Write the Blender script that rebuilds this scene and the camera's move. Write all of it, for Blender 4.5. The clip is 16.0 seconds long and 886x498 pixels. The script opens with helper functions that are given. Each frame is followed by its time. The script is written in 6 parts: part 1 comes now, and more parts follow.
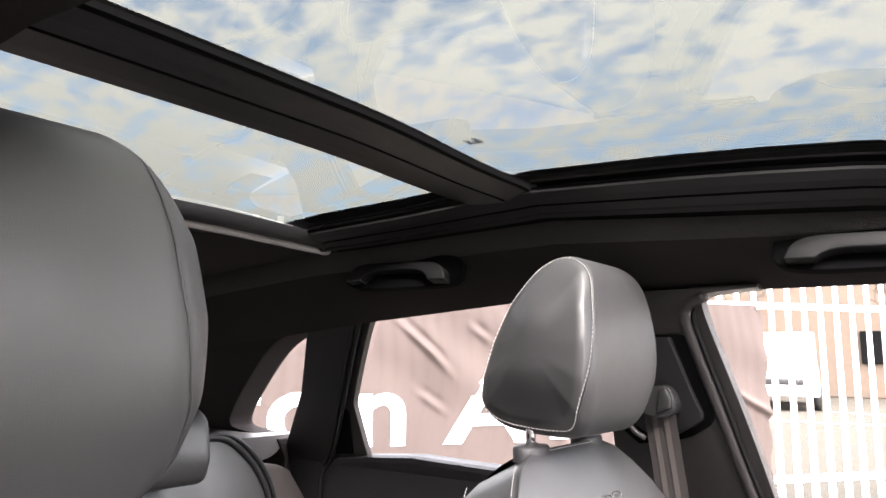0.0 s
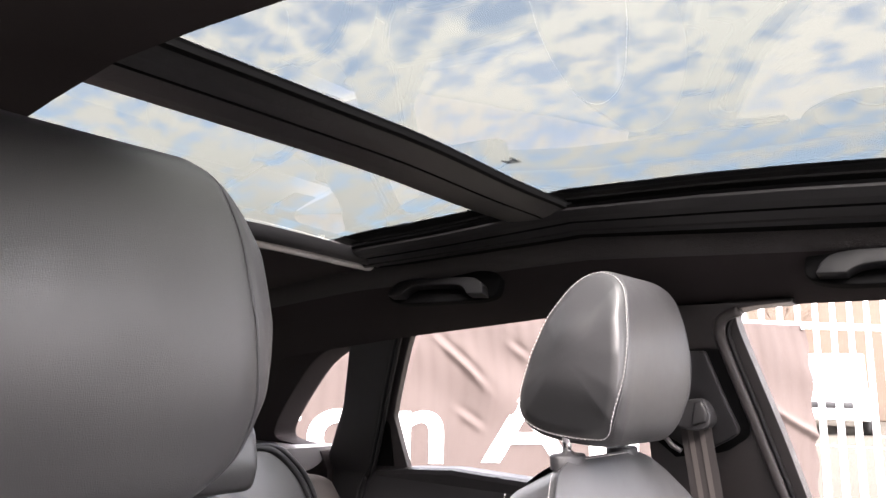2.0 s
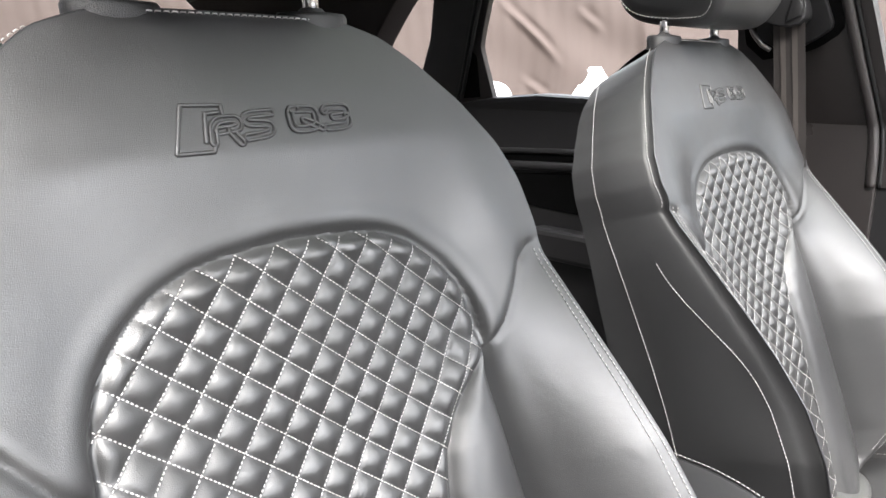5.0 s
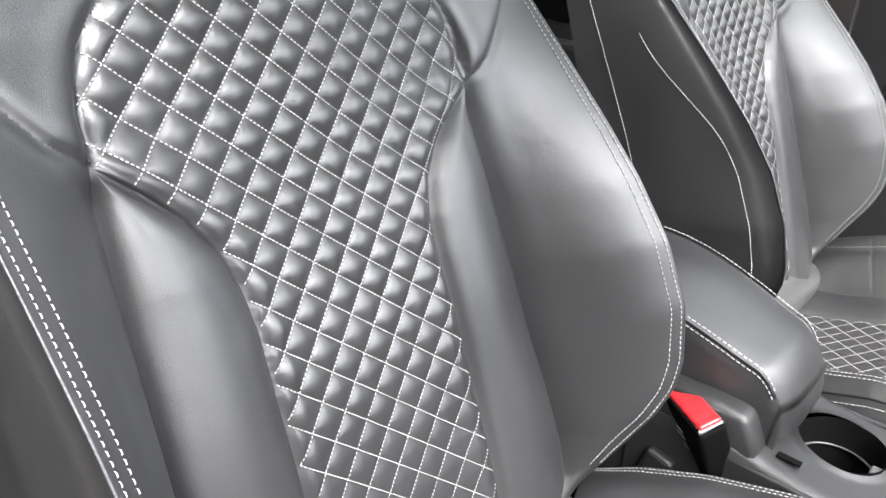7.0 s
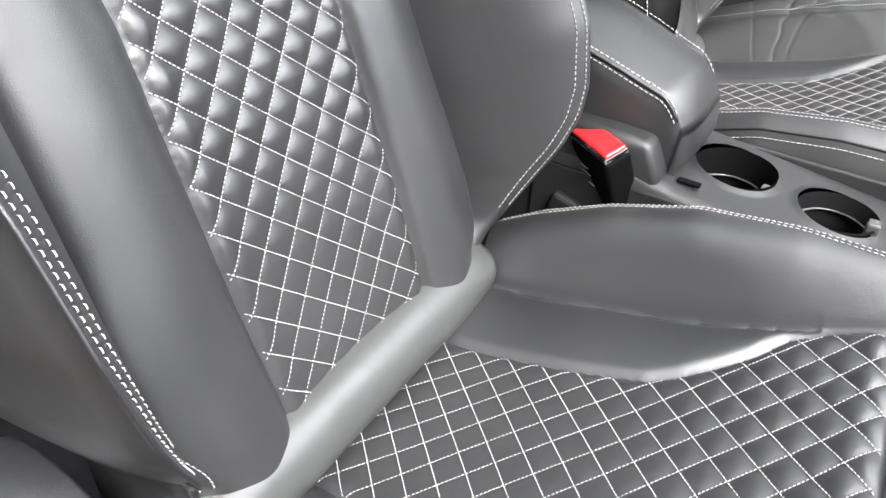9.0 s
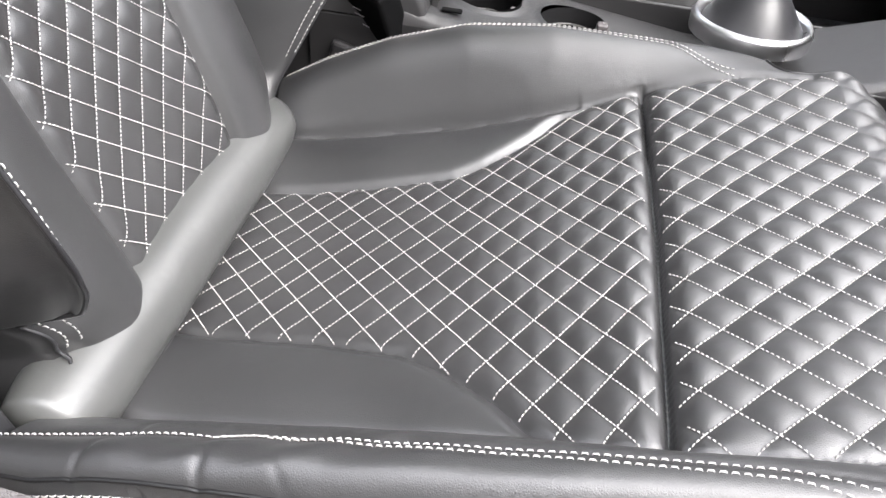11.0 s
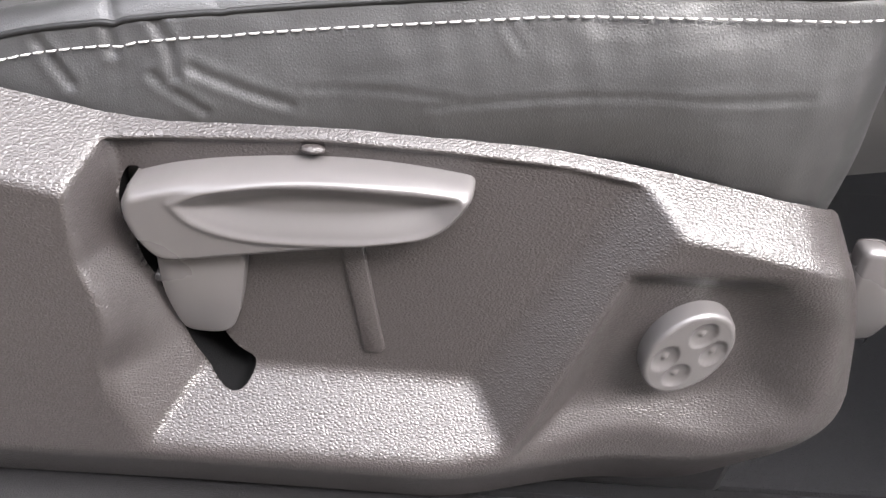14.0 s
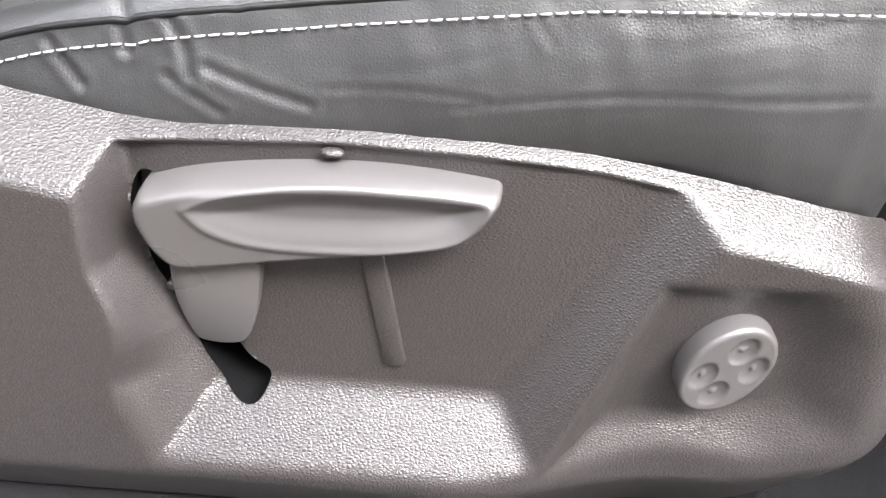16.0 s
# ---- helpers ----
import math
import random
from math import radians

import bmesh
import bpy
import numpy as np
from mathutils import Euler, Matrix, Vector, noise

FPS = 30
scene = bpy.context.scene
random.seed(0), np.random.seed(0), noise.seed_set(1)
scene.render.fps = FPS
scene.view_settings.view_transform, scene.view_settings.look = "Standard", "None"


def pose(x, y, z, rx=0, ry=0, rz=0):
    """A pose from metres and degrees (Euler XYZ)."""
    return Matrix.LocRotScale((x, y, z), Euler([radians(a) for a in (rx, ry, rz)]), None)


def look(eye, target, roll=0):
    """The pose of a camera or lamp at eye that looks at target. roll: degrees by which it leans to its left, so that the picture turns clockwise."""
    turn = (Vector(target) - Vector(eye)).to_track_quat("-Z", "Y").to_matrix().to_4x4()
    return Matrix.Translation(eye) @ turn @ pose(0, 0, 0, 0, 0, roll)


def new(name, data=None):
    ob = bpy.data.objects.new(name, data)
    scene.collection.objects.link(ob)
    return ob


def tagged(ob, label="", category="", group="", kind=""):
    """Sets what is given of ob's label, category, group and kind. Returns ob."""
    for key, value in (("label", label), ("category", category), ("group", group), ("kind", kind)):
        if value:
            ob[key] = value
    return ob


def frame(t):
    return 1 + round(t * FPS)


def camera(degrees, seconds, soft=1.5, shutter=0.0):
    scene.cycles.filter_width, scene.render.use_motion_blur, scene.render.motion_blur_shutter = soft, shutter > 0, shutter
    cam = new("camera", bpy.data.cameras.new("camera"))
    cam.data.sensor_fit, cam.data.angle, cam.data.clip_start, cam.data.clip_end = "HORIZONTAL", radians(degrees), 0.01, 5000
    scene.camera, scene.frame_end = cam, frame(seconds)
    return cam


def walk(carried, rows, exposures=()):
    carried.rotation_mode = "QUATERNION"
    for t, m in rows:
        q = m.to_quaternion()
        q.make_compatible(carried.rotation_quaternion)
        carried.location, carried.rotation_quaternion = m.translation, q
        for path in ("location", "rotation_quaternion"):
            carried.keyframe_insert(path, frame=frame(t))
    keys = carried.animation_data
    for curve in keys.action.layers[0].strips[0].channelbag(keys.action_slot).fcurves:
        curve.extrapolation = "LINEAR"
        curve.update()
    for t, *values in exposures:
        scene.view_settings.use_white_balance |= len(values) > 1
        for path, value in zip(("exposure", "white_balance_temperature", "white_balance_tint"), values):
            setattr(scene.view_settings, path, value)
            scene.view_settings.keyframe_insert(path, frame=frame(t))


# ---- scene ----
cam = camera(63.9, 16.0)
PATH = [
    (0, (0.391, -0.499, 1.239), (-0.793, 1.084, 1.543), 0.4),
    (0.5, (0.396, -0.5, 1.245), (-0.818, 1.039, 1.642), 0.8),
    (1, (0.395, -0.5, 1.242), (-0.828, 1.025, 1.663), 0.7),
    (1.5, (0.402, -0.51, 1.241), (-0.83, 1.012, 1.649), 0.7),
    (2, (0.414, -0.533, 1.227), (-0.848, 0.978, 1.583), 0.9),
    (2.5, (0.43, -0.568, 1.209), (-0.882, 0.918, 1.477), 1.3),
    (3, (0.438, -0.59, 1.186), (-0.928, 0.867, 1.302), 1.8),
    (3.5, (0.438, -0.603, 1.157), (-0.952, 0.834, 1.109), 1.6),
    (4, (0.431, -0.607, 1.133), (-0.96, 0.815, 0.922), 0.8),
    (4.5, (0.424, -0.619, 1.111), (-0.954, 0.787, 0.758), 0.1),
    (4.7, (0.422, -0.623, 1.103), (-0.949, 0.774, 0.693), -0.1),
    (6.8, (0.445, -0.659, 1.011), (-0.779, 0.679, 0.167), 1.6),
    (7, (0.445, -0.661, 0.999), (-0.757, 0.676, 0.123), 1.6),
    (7.5, (0.44, -0.661, 0.974), (-0.697, 0.669, 0.006), 1.7),
    (8, (0.44, -0.662, 0.949), (-0.615, 0.669, -0.108), 2.0),
    (8.5, (0.445, -0.669, 0.922), (-0.513, 0.671, -0.211), 2.1),
    (9, (0.446, -0.679, 0.888), (-0.37, 0.691, -0.32), 2.8),
    (9.5, (0.457, -0.695, 0.861), (-0.21, 0.706, -0.401), 3.2),
    (9.7, (0.456, -0.703, 0.855), (-0.135, 0.715, -0.426), 3.7),
    (11.8, (0.434, -0.817, 0.819), (0.435, 0.69, -0.497), 6.5),
    (12, (0.434, -0.822, 0.806), (0.459, 0.685, -0.509), 6.5),
    (12.5, (0.429, -0.838, 0.766), (0.499, 0.681, -0.533), 6.6),
    (13, (0.436, -0.863, 0.714), (0.507, 0.673, -0.566), 6.2),
    (13.5, (0.446, -0.89, 0.674), (0.499, 0.66, -0.588), 5.5),
    (14, (0.452, -0.896, 0.644), (0.494, 0.676, -0.592), 5.1),
    (14.5, (0.46, -0.881, 0.629), (0.492, 0.707, -0.586), 4.9),
    (15, (0.456, -0.877, 0.631), (0.485, 0.717, -0.578), 4.8),
    (15.5, (0.451, -0.88, 0.633), (0.461, 0.708, -0.582), 4.5),
    (16, (0.449, -0.884, 0.634), (0.442, 0.702, -0.584), 4.3),
]
walk(cam, [(t, look(eye, target, roll)) for t, eye, target, roll in PATH],
     [(0.0, 3.5, 6500, 17), (2.5, 3.6, 6500, 20), (3.5, 3.55, 6500, 20), (4.5, 3.15, 6400, 10), (7.0, 2.85, 6150, 10), (9.5, 2.85, 6150, 10), (12.0, 2.95, 6350, 13), (13.5, 3.2, 6350, 13), (16.0, 3.5, 6250, 11)])

# ---- world, sun ----
world = bpy.data.worlds.new("sky_world")
scene.world = world
world.use_nodes = True
nt = world.node_tree
nt.nodes.clear()


def wn(kind, **kw):
    n = nt.nodes.new(kind)
    for k, v in kw.items():
        n.inputs[k].default_value = v
    return n


SUN_EL, SUN_AZ = radians(47), radians(130)
sky = nt.nodes.new("ShaderNodeTexSky")
sky.sky_type = "NISHITA"
sky.sun_disc = False
sky.sun_elevation, sky.sun_rotation = SUN_EL, SUN_AZ
coord = nt.nodes.new("ShaderNodeTexCoord")
sep = nt.nodes.new("ShaderNodeSeparateXYZ")
nt.links.new(coord.outputs["Generated"], sep.inputs[0])
zmax = nt.nodes.new("ShaderNodeMath")
zmax.operation = "MAXIMUM"
zmax.inputs[1].default_value = 0.02
nt.links.new(sep.outputs["Z"], zmax.inputs[0])
flat = nt.nodes.new("ShaderNodeVectorMath")
flat.operation = "DIVIDE"
comb = nt.nodes.new("ShaderNodeCombineXYZ")
lift = nt.nodes.new("ShaderNodeMath")
lift.operation = "ADD"
lift.inputs[1].default_value = 0.22
nt.links.new(zmax.outputs[0], lift.inputs[0])
for k in "XYZ":
    nt.links.new(lift.outputs[0], comb.inputs[k])
nt.links.new(coord.outputs["Generated"], flat.inputs[0])
nt.links.new(comb.outputs[0], flat.inputs[1])
rot = nt.nodes.new("ShaderNodeMapping")
rot.inputs["Rotation"].default_value = (0, 0, 0.5)
rot.inputs["Scale"].default_value = (1.0, 1.35, 1.0)
nt.links.new(flat.outputs[0], rot.inputs[0])
cl1 = wn("ShaderNodeTexNoise", Scale=12.0, Detail=6.0, Roughness=0.5, Distortion=0.25)
cl2 = wn("ShaderNodeTexNoise", Scale=0.9, Detail=3.0, Roughness=0.5)
nt.links.new(rot.outputs[0], cl1.inputs["Vector"])
nt.links.new(rot.outputs[0], cl2.inputs["Vector"])
cadd = nt.nodes.new("ShaderNodeMath")
cadd.operation = "MULTIPLY_ADD"
cadd.inputs[1].default_value = 0.7
nt.links.new(cl2.outputs["Fac"], cadd.inputs[0])
nt.links.new(cl1.outputs["Fac"], cadd.inputs[2])
ramp = nt.nodes.new("ShaderNodeValToRGB")
ramp.color_ramp.elements[0].position, ramp.color_ramp.elements[1].position = 0.70, 0.92
ramp.color_ramp.elements[0].color, ramp.color_ramp.elements[1].color = (0.32, 0.32, 0.32, 1), (1, 1, 1, 1)
nt.links.new(cadd.outputs[0], ramp.inputs[0])
bg_sky = wn("ShaderNodeBackground", Strength=0.13)
nt.links.new(sky.outputs[0], bg_sky.inputs["Color"])
bg_cloud = wn("ShaderNodeBackground", Strength=0.85)
# thin cloud, brightest round the sun and dimmer towards the horizon
to_sun = nt.nodes.new("ShaderNodeVectorMath")
to_sun.operation = "DOT_PRODUCT"
to_sun.inputs[1].default_value = (math.sin(SUN_AZ) * math.cos(SUN_EL), math.cos(SUN_AZ) * math.cos(SUN_EL), math.sin(SUN_EL))
nt.links.new(coord.outputs["Generated"], to_sun.inputs[0])
halo = nt.nodes.new("ShaderNodeMapRange")
halo.interpolation_type = "SMOOTHSTEP"
halo.inputs["From Min"].default_value, halo.inputs["From Max"].default_value = 0.25, 1.0
halo.inputs["To Min"].default_value, halo.inputs["To Max"].default_value = 0.36, 2.1
nt.links.new(to_sun.outputs["Value"], halo.inputs["Value"])
grad = nt.nodes.new("ShaderNodeMath")
grad.operation = "MULTIPLY_ADD"
grad.inputs[1].default_value = 0.55
nt.links.new(zmax.outputs[0], grad.inputs[0])
nt.links.new(halo.outputs[0], grad.inputs[2])
nt.links.new(grad.outputs[0], bg_cloud.inputs["Strength"])
bg_cloud.inputs["Color"].default_value = (1.0, 0.965, 0.93, 1)
mixw = nt.nodes.new("ShaderNodeMixShader")
nt.links.new(ramp.outputs[0], mixw.inputs[0])
nt.links.new(bg_sky.outputs[0], mixw.inputs[1])
nt.links.new(bg_cloud.outputs[0], mixw.inputs[2])
wout = nt.nodes.new("ShaderNodeOutputWorld")
nt.links.new(mixw.outputs[0], wout.inputs[0])

sun_data = bpy.data.lights.new("sun", "SUN")
sun_data.energy, sun_data.angle, sun_data.color = 1.3, radians(28), (1.0, 0.95, 0.88)
sun = new("sun", sun_data)
sun_dir = Vector((math.sin(SUN_AZ) * math.cos(SUN_EL), math.cos(SUN_AZ) * math.cos(SUN_EL), math.sin(SUN_EL)))
sun.matrix_world = look(sun_dir * 30, (0, 0, 0))


# ---- materials ----
def material(name, color, rough=0.5, metal=0.0, spec=0.5):
    m = bpy.data.materials.new(name)
    m.use_nodes = True
    b = m.node_tree.nodes["Principled BSDF"]
    b.inputs["Base Color"].default_value = (*color, 1)
    b.inputs["Roughness"].default_value = rough
    b.inputs["Metallic"].default_value = metal
    b.inputs["Specular IOR Level"].default_value = spec
    return m


def surface(name, color, rough, metal=0.0, spec=0.5, grain=400.0, bump=0.15, depth=0.0006, vary=0.12, big=6.0, rough_vary=0.08,
            cells=True, stretch=(1, 1, 1), uneven=0.0):
    """A material with colour and gloss that vary at a large and a small scale, and grain as fine relief."""
    m = material(name, color, rough, metal, spec)
    t = m.node_tree
    b = t.nodes["Principled BSDF"]
    co = t.nodes.new("ShaderNodeTexCoord")
    mp = t.nodes.new("ShaderNodeMapping")
    mp.inputs["Scale"].default_value = stretch
    t.links.new(co.outputs["Object"], mp.inputs[0])
    n1 = t.nodes.new("ShaderNodeTexNoise")
    n1.inputs["Scale"].default_value, n1.inputs["Detail"].default_value = big, 5
    t.links.new(mp.outputs[0], n1.inputs["Vector"])
    n2 = t.nodes.new("ShaderNodeTexNoise")
    n2.inputs["Scale"].default_value, n2.inputs["Detail"].default_value = grain * 0.25, 3
    t.links.new(mp.outputs[0], n2.inputs["Vector"])
    mix = t.nodes.new("ShaderNodeMix")
    mix.data_type = "RGBA"
    mix.inputs["A"].default_value = (*[c * (1 - vary) for c in color], 1)
    mix.inputs["B"].default_value = (*[min(1, c * (1 + vary)) for c in color], 1)
    half = t.nodes.new("ShaderNodeMath")
    half.operation = "MULTIPLY_ADD"
    half.inputs[1].default_value = 0.35
    t.links.new(n2.outputs["Fac"], half.inputs[0])
    sc = t.nodes.new("ShaderNodeMath")
    sc.operation = "MULTIPLY"
    sc.inputs[1].default_value = 0.65
    t.links.new(n1.outputs["Fac"], sc.inputs[0])
    t.links.new(sc.outputs[0], half.inputs[2])
    t.links.new(half.outputs[0], mix.inputs["Factor"])
    t.links.new(mix.outputs["Result"], b.inputs["Base Color"])
    rr = t.nodes.new("ShaderNodeMapRange")
    rr.inputs["From Min"].default_value, rr.inputs["From Max"].default_value = 0.25, 0.75
    rr.inputs["To Min"].default_value, rr.inputs["To Max"].default_value = max(0.02, rough - rough_vary), min(1, rough + rough_vary)
    t.links.new(n1.outputs["Fac"], rr.inputs["Value"])
    t.links.new(rr.outputs[0], b.inputs["Roughness"])
    if cells:
        g = t.nodes.new("ShaderNodeTexVoronoi")
        g.feature = "DISTANCE_TO_EDGE"
        g.inputs["Scale"].default_value = grain
        out = g.outputs["Distance"]
        lim = t.nodes.new("ShaderNodeMapRange")
        lim.inputs["From Max"].default_value = 0.4
        t.links.new(out, lim.inputs["Value"])
        out = lim.outputs[0]
    else:
        g = t.nodes.new("ShaderNodeTexNoise")
        g.inputs["Scale"].default_value, g.inputs["Detail"].default_value = grain, 4
        out = g.outputs["Fac"]
    wob = t.nodes.new("ShaderNodeVectorMath")
    wob.operation = "MULTIPLY_ADD"
    wob.inputs[1].default_value = (0.6 / grain,) * 3
    t.links.new(n2.outputs["Color"], wob.inputs[0])
    t.links.new(mp.outputs[0], wob.inputs[2])
    t.links.new(wob.outputs[0], g.inputs["Vector"])
    bp = t.nodes.new("ShaderNodeBump")
    bp.inputs["Strength"].default_value, bp.inputs["Distance"].default_value = bump, depth
    t.links.new(out, bp.inputs["Height"])
    if uneven:
        soft = t.nodes.new("ShaderNodeTexNoise")
        soft.inputs["Scale"].default_value, soft.inputs["Detail"].default_value, soft.inputs["Distortion"].default_value = 26, 3, 0.6
        t.links.new(mp.outputs[0], soft.inputs["Vector"])
        lump = t.nodes.new("ShaderNodeBump")
        lump.inputs["Strength"].default_value, lump.inputs["Distance"].default_value = uneven, 0.006
        t.links.new(soft.outputs["Fac"], lump.inputs["Height"])
        t.links.new(lump.outputs[0], bp.inputs["Normal"])
    t.links.new(bp.outputs[0], b.inputs["Normal"])
    return m


LEATHER = surface("grey_leather", (0.021, 0.0208, 0.0215), 0.42, spec=1.0, grain=820, bump=0.2, depth=0.0004, vary=0.2, big=11, rough_vary=0.10, uneven=0.10)
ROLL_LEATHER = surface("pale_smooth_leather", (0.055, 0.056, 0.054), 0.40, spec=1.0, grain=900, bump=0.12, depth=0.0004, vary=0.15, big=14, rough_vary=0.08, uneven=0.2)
LEATHER_DARK = surface("dark_leather", (0.018, 0.018, 0.02), 0.38, spec=0.8, grain=900, bump=0.22, depth=0.0004, vary=0.1, big=9, rough_vary=0.06)
PLASTIC = surface("grained_grey_plastic", (0.031, 0.0270, 0.0265), 0.35, spec=0.68, grain=640, bump=0.44, depth=0.0005, vary=0.10, stretch=(0.75, 1, 1.25))
CONSOLE = surface("grained_console_plastic", (0.021, 0.0205, 0.021), 0.4, spec=0.6, grain=620, bump=0.3, depth=0.0005, vary=0.08)
PLASTIC_DARK = surface("grained_black_plastic", (0.016, 0.0155, 0.0165), 0.42, grain=700, bump=0.4, depth=0.0005)
PLASTIC_SMOOTH = surface("satin_grey_plastic", (0.075, 0.070, 0.070), 0.29, spec=0.8, grain=1500, bump=0.05, depth=0.0002, vary=0.05)
PLASTIC_PALE = surface("pale_grey_plastic", (0.14, 0.135, 0.135), 0.35, grain=900, bump=0.1, depth=0.0003)
# kept this dark so hollows and gaps show their shade by colour
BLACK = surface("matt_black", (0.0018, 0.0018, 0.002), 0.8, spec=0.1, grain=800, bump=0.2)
RUBBER = surface("black_rubber", (0.006, 0.006, 0.0065), 0.5, grain=500, bump=0.15, cells=False)
HEADLINER = surface("black_roof_cloth", (0.026, 0.0215, 0.022), 0.9, spec=0.2, grain=1100, bump=0.5, depth=0.0005, vary=0.2)
SEAL_GREY = surface("dark_rubber_seal", (0.014, 0.0135, 0.014), 0.5, grain=900, bump=0.15, cells=False)
PERFORATED = surface("perforated_black_cloth", (0.045, 0.042, 0.042), 0.75, spec=0.3, grain=330, bump=0.9, depth=0.001, vary=0.1)
WEB_LIGHT = surface("pale_belt_rib", (0.075, 0.066, 0.062), 0.7, spec=0.3, grain=700, bump=0.6, depth=0.0006, cells=False)
CARPET = surface("black_carpet", (0.012, 0.012, 0.013), 0.95, spec=0.1, grain=900, bump=1.0, depth=0.002, vary=0.4, cells=False)
THREAD = surface("white_thread", (0.46, 0.45, 0.44), 0.6, spec=0.3, grain=3000, bump=0.3, depth=0.0002, vary=0.08, cells=False)
THREAD_GREY = surface("grey_thread", (0.3, 0.29, 0.29), 0.6, spec=0.3, grain=3000, bump=0.3, depth=0.0002, cells=False)
CHROME = surface("chrome", (0.75, 0.75, 0.76), 0.09, metal=1.0, grain=300, bump=0.02, rough_vary=0.03, cells=False)
# pale diffuse colour in place of the bright reflection on aluminium
BAR = surface("pale_sheen_bar", (0.62, 0.6, 0.58), 0.3, grain=500, bump=0.05, cells=False)
ALU = surface("brushed_aluminium", (0.6, 0.6, 0.61), 0.28, metal=1.0, grain=500, bump=0.05, cells=False)
RED = surface("red_plastic", (0.6, 0.025, 0.03), 0.3, grain=500, bump=0.05, cells=False, vary=0.05)
WEB = surface("grey_belt_webbing", (0.035, 0.031, 0.03), 0.7, spec=0.3, grain=700, bump=0.6, depth=0.0006, cells=False, stretch=(1, 1, 3))
WHITE_PAINT = surface("white_fence_paint", (0.8, 0.8, 0.8), 0.5, grain=60, bump=0.1, cells=False, vary=0.06)
CAR_WHITE = surface("white_car_paint", (0.82, 0.82, 0.82), 0.25, grain=40, bump=0.01, cells=False, vary=0.03)
BANNER = surface("brown_grey_banner_cloth", (0.078, 0.06, 0.055), 0.75, spec=0.2, grain=300, bump=0.1, vary=0.12, big=1.2, cells=False)
INK = surface("white_banner_print", (0.82, 0.82, 0.82), 0.7, grain=200, bump=0.05, vary=0.04, cells=False)
ASPHALT = surface("asphalt", (0.056, 0.049, 0.039), 0.9, spec=0.3, grain=60, bump=0.7, depth=0.004, vary=0.3, big=0.7)
BRICK = surface("red_brick_wall", (0.11, 0.08, 0.06), 0.9, grain=20, bump=0.3, vary=0.3, big=2)
WALL_GREY = surface("grey_render_wall", (0.15, 0.143, 0.14), 0.85, grain=40, bump=0.3, vary=0.12, big=0.6, cells=False)
CAR_GLASS = surface("dark_car_glass", (0.10, 0.11, 0.12), 0.12, grain=40, bump=0.01, vary=0.05, cells=False)
BARK = surface("tree_bark", (0.12, 0.09, 0.07), 0.9, grain=60, bump=0.8, depth=0.01, vary=0.4, cells=False)


def glass(name, tint, gloss=0.06):
    m = bpy.data.materials.new(name)
    m.use_nodes = True
    t = m.node_tree
    t.nodes.clear()
    tr = t.nodes.new("ShaderNodeBsdfTransparent")
    tr.inputs["Color"].default_value = (*tint, 1)
    gl = t.nodes.new("ShaderNodeBsdfGlossy")
    gl.inputs["Roughness"].default_value = 0.0
    lw = t.nodes.new("ShaderNodeFresnel")
    lw.inputs["IOR"].default_value = 1.4
    mul = t.nodes.new("ShaderNodeMath")
    mul.operation = "MULTIPLY_ADD"
    mul.inputs[1].default_value, mul.inputs[2].default_value = 0.9, gloss - 0.04
    t.links.new(lw.outputs[0], mul.inputs[0])
    mx = t.nodes.new("ShaderNodeMixShader")
    t.links.new(mul.outputs[0], mx.inputs[0])
    t.links.new(tr.outputs[0], mx.inputs[1])
    t.links.new(gl.outputs[0], mx.inputs[2])
    out = t.nodes.new("ShaderNodeOutputMaterial")
    t.links.new(mx.outputs[0], out.inputs[0])
    return m


ROOF_GLASS = glass("tinted_roof_glass", (0.121, 0.131, 0.118), 0.07)
SIDE_GLASS = glass("clear_side_glass", (0.86, 0.88, 0.87), 0.04)


# ---- mesh helpers ----
def thing(name, at, label, category, group="", kind=""):
    ob = new(name)
    ob.matrix_basis = Matrix.Translation(at)
    return tagged(ob, label, category, group, kind)


def link(name, verts, faces, mat, parent=None, label="", smooth=True, at=None, kind=""):
    """One mesh object from world coordinates, under its parent."""
    me = bpy.data.meshes.new(name)
    me.from_pydata([tuple(v) for v in np.asarray(verts, float)], [], faces)
    me.update()
    if smooth:
        me.polygons.foreach_set("use_smooth", [True] * len(me.polygons))
    me.materials.append(mat)
    ob = new(name, me)
    if parent is not None:
        ob.parent = parent
        up, chain = Vector(), parent
        while chain is not None:
            up += chain.location
            chain = chain.parent
        ob.matrix_basis = Matrix.Translation(-up)
    return tagged(ob, label, "", "", kind)


def part(name, bm, mat, parent, label="", smooth=False):
    v = [tuple(x.co) for x in bm.verts]
    bm.verts.index_update()
    f = [[x.index for x in p.verts] for p in bm.faces]
    bm.free()
    return link(name, v, f, mat, parent, label, smooth)


def grid_faces(r, c, keep=None, wrap=False):
    idx = np.arange(r * c).reshape(r, c)
    nxt = np.roll(idx, -1, 1) if wrap else idx[:, 1:]
    a = idx if wrap else idx[:, :-1]
    f = np.stack([a[:-1], nxt[:-1], nxt[1:], a[1:]], -1)
    return f if keep is None else f[keep]


def sheet(name, pts, mat, parent, label="", wrap=False, keep=None, smooth=True, flip=False):
    """A grid of points (rows, columns, 3) as a mesh; keep: which quads stay."""
    r, c, _ = pts.shape
    f = grid_faces(r, c, None, wrap).reshape(-1, 4) if keep is None else grid_faces(r, c, keep, wrap)
    if flip:
        f = f[:, ::-1]
    used, inv = np.unique(f, return_inverse=True)
    return link(name, pts.reshape(-1, 3)[used], inv.reshape(f.shape).tolist(), mat, parent, label, smooth)


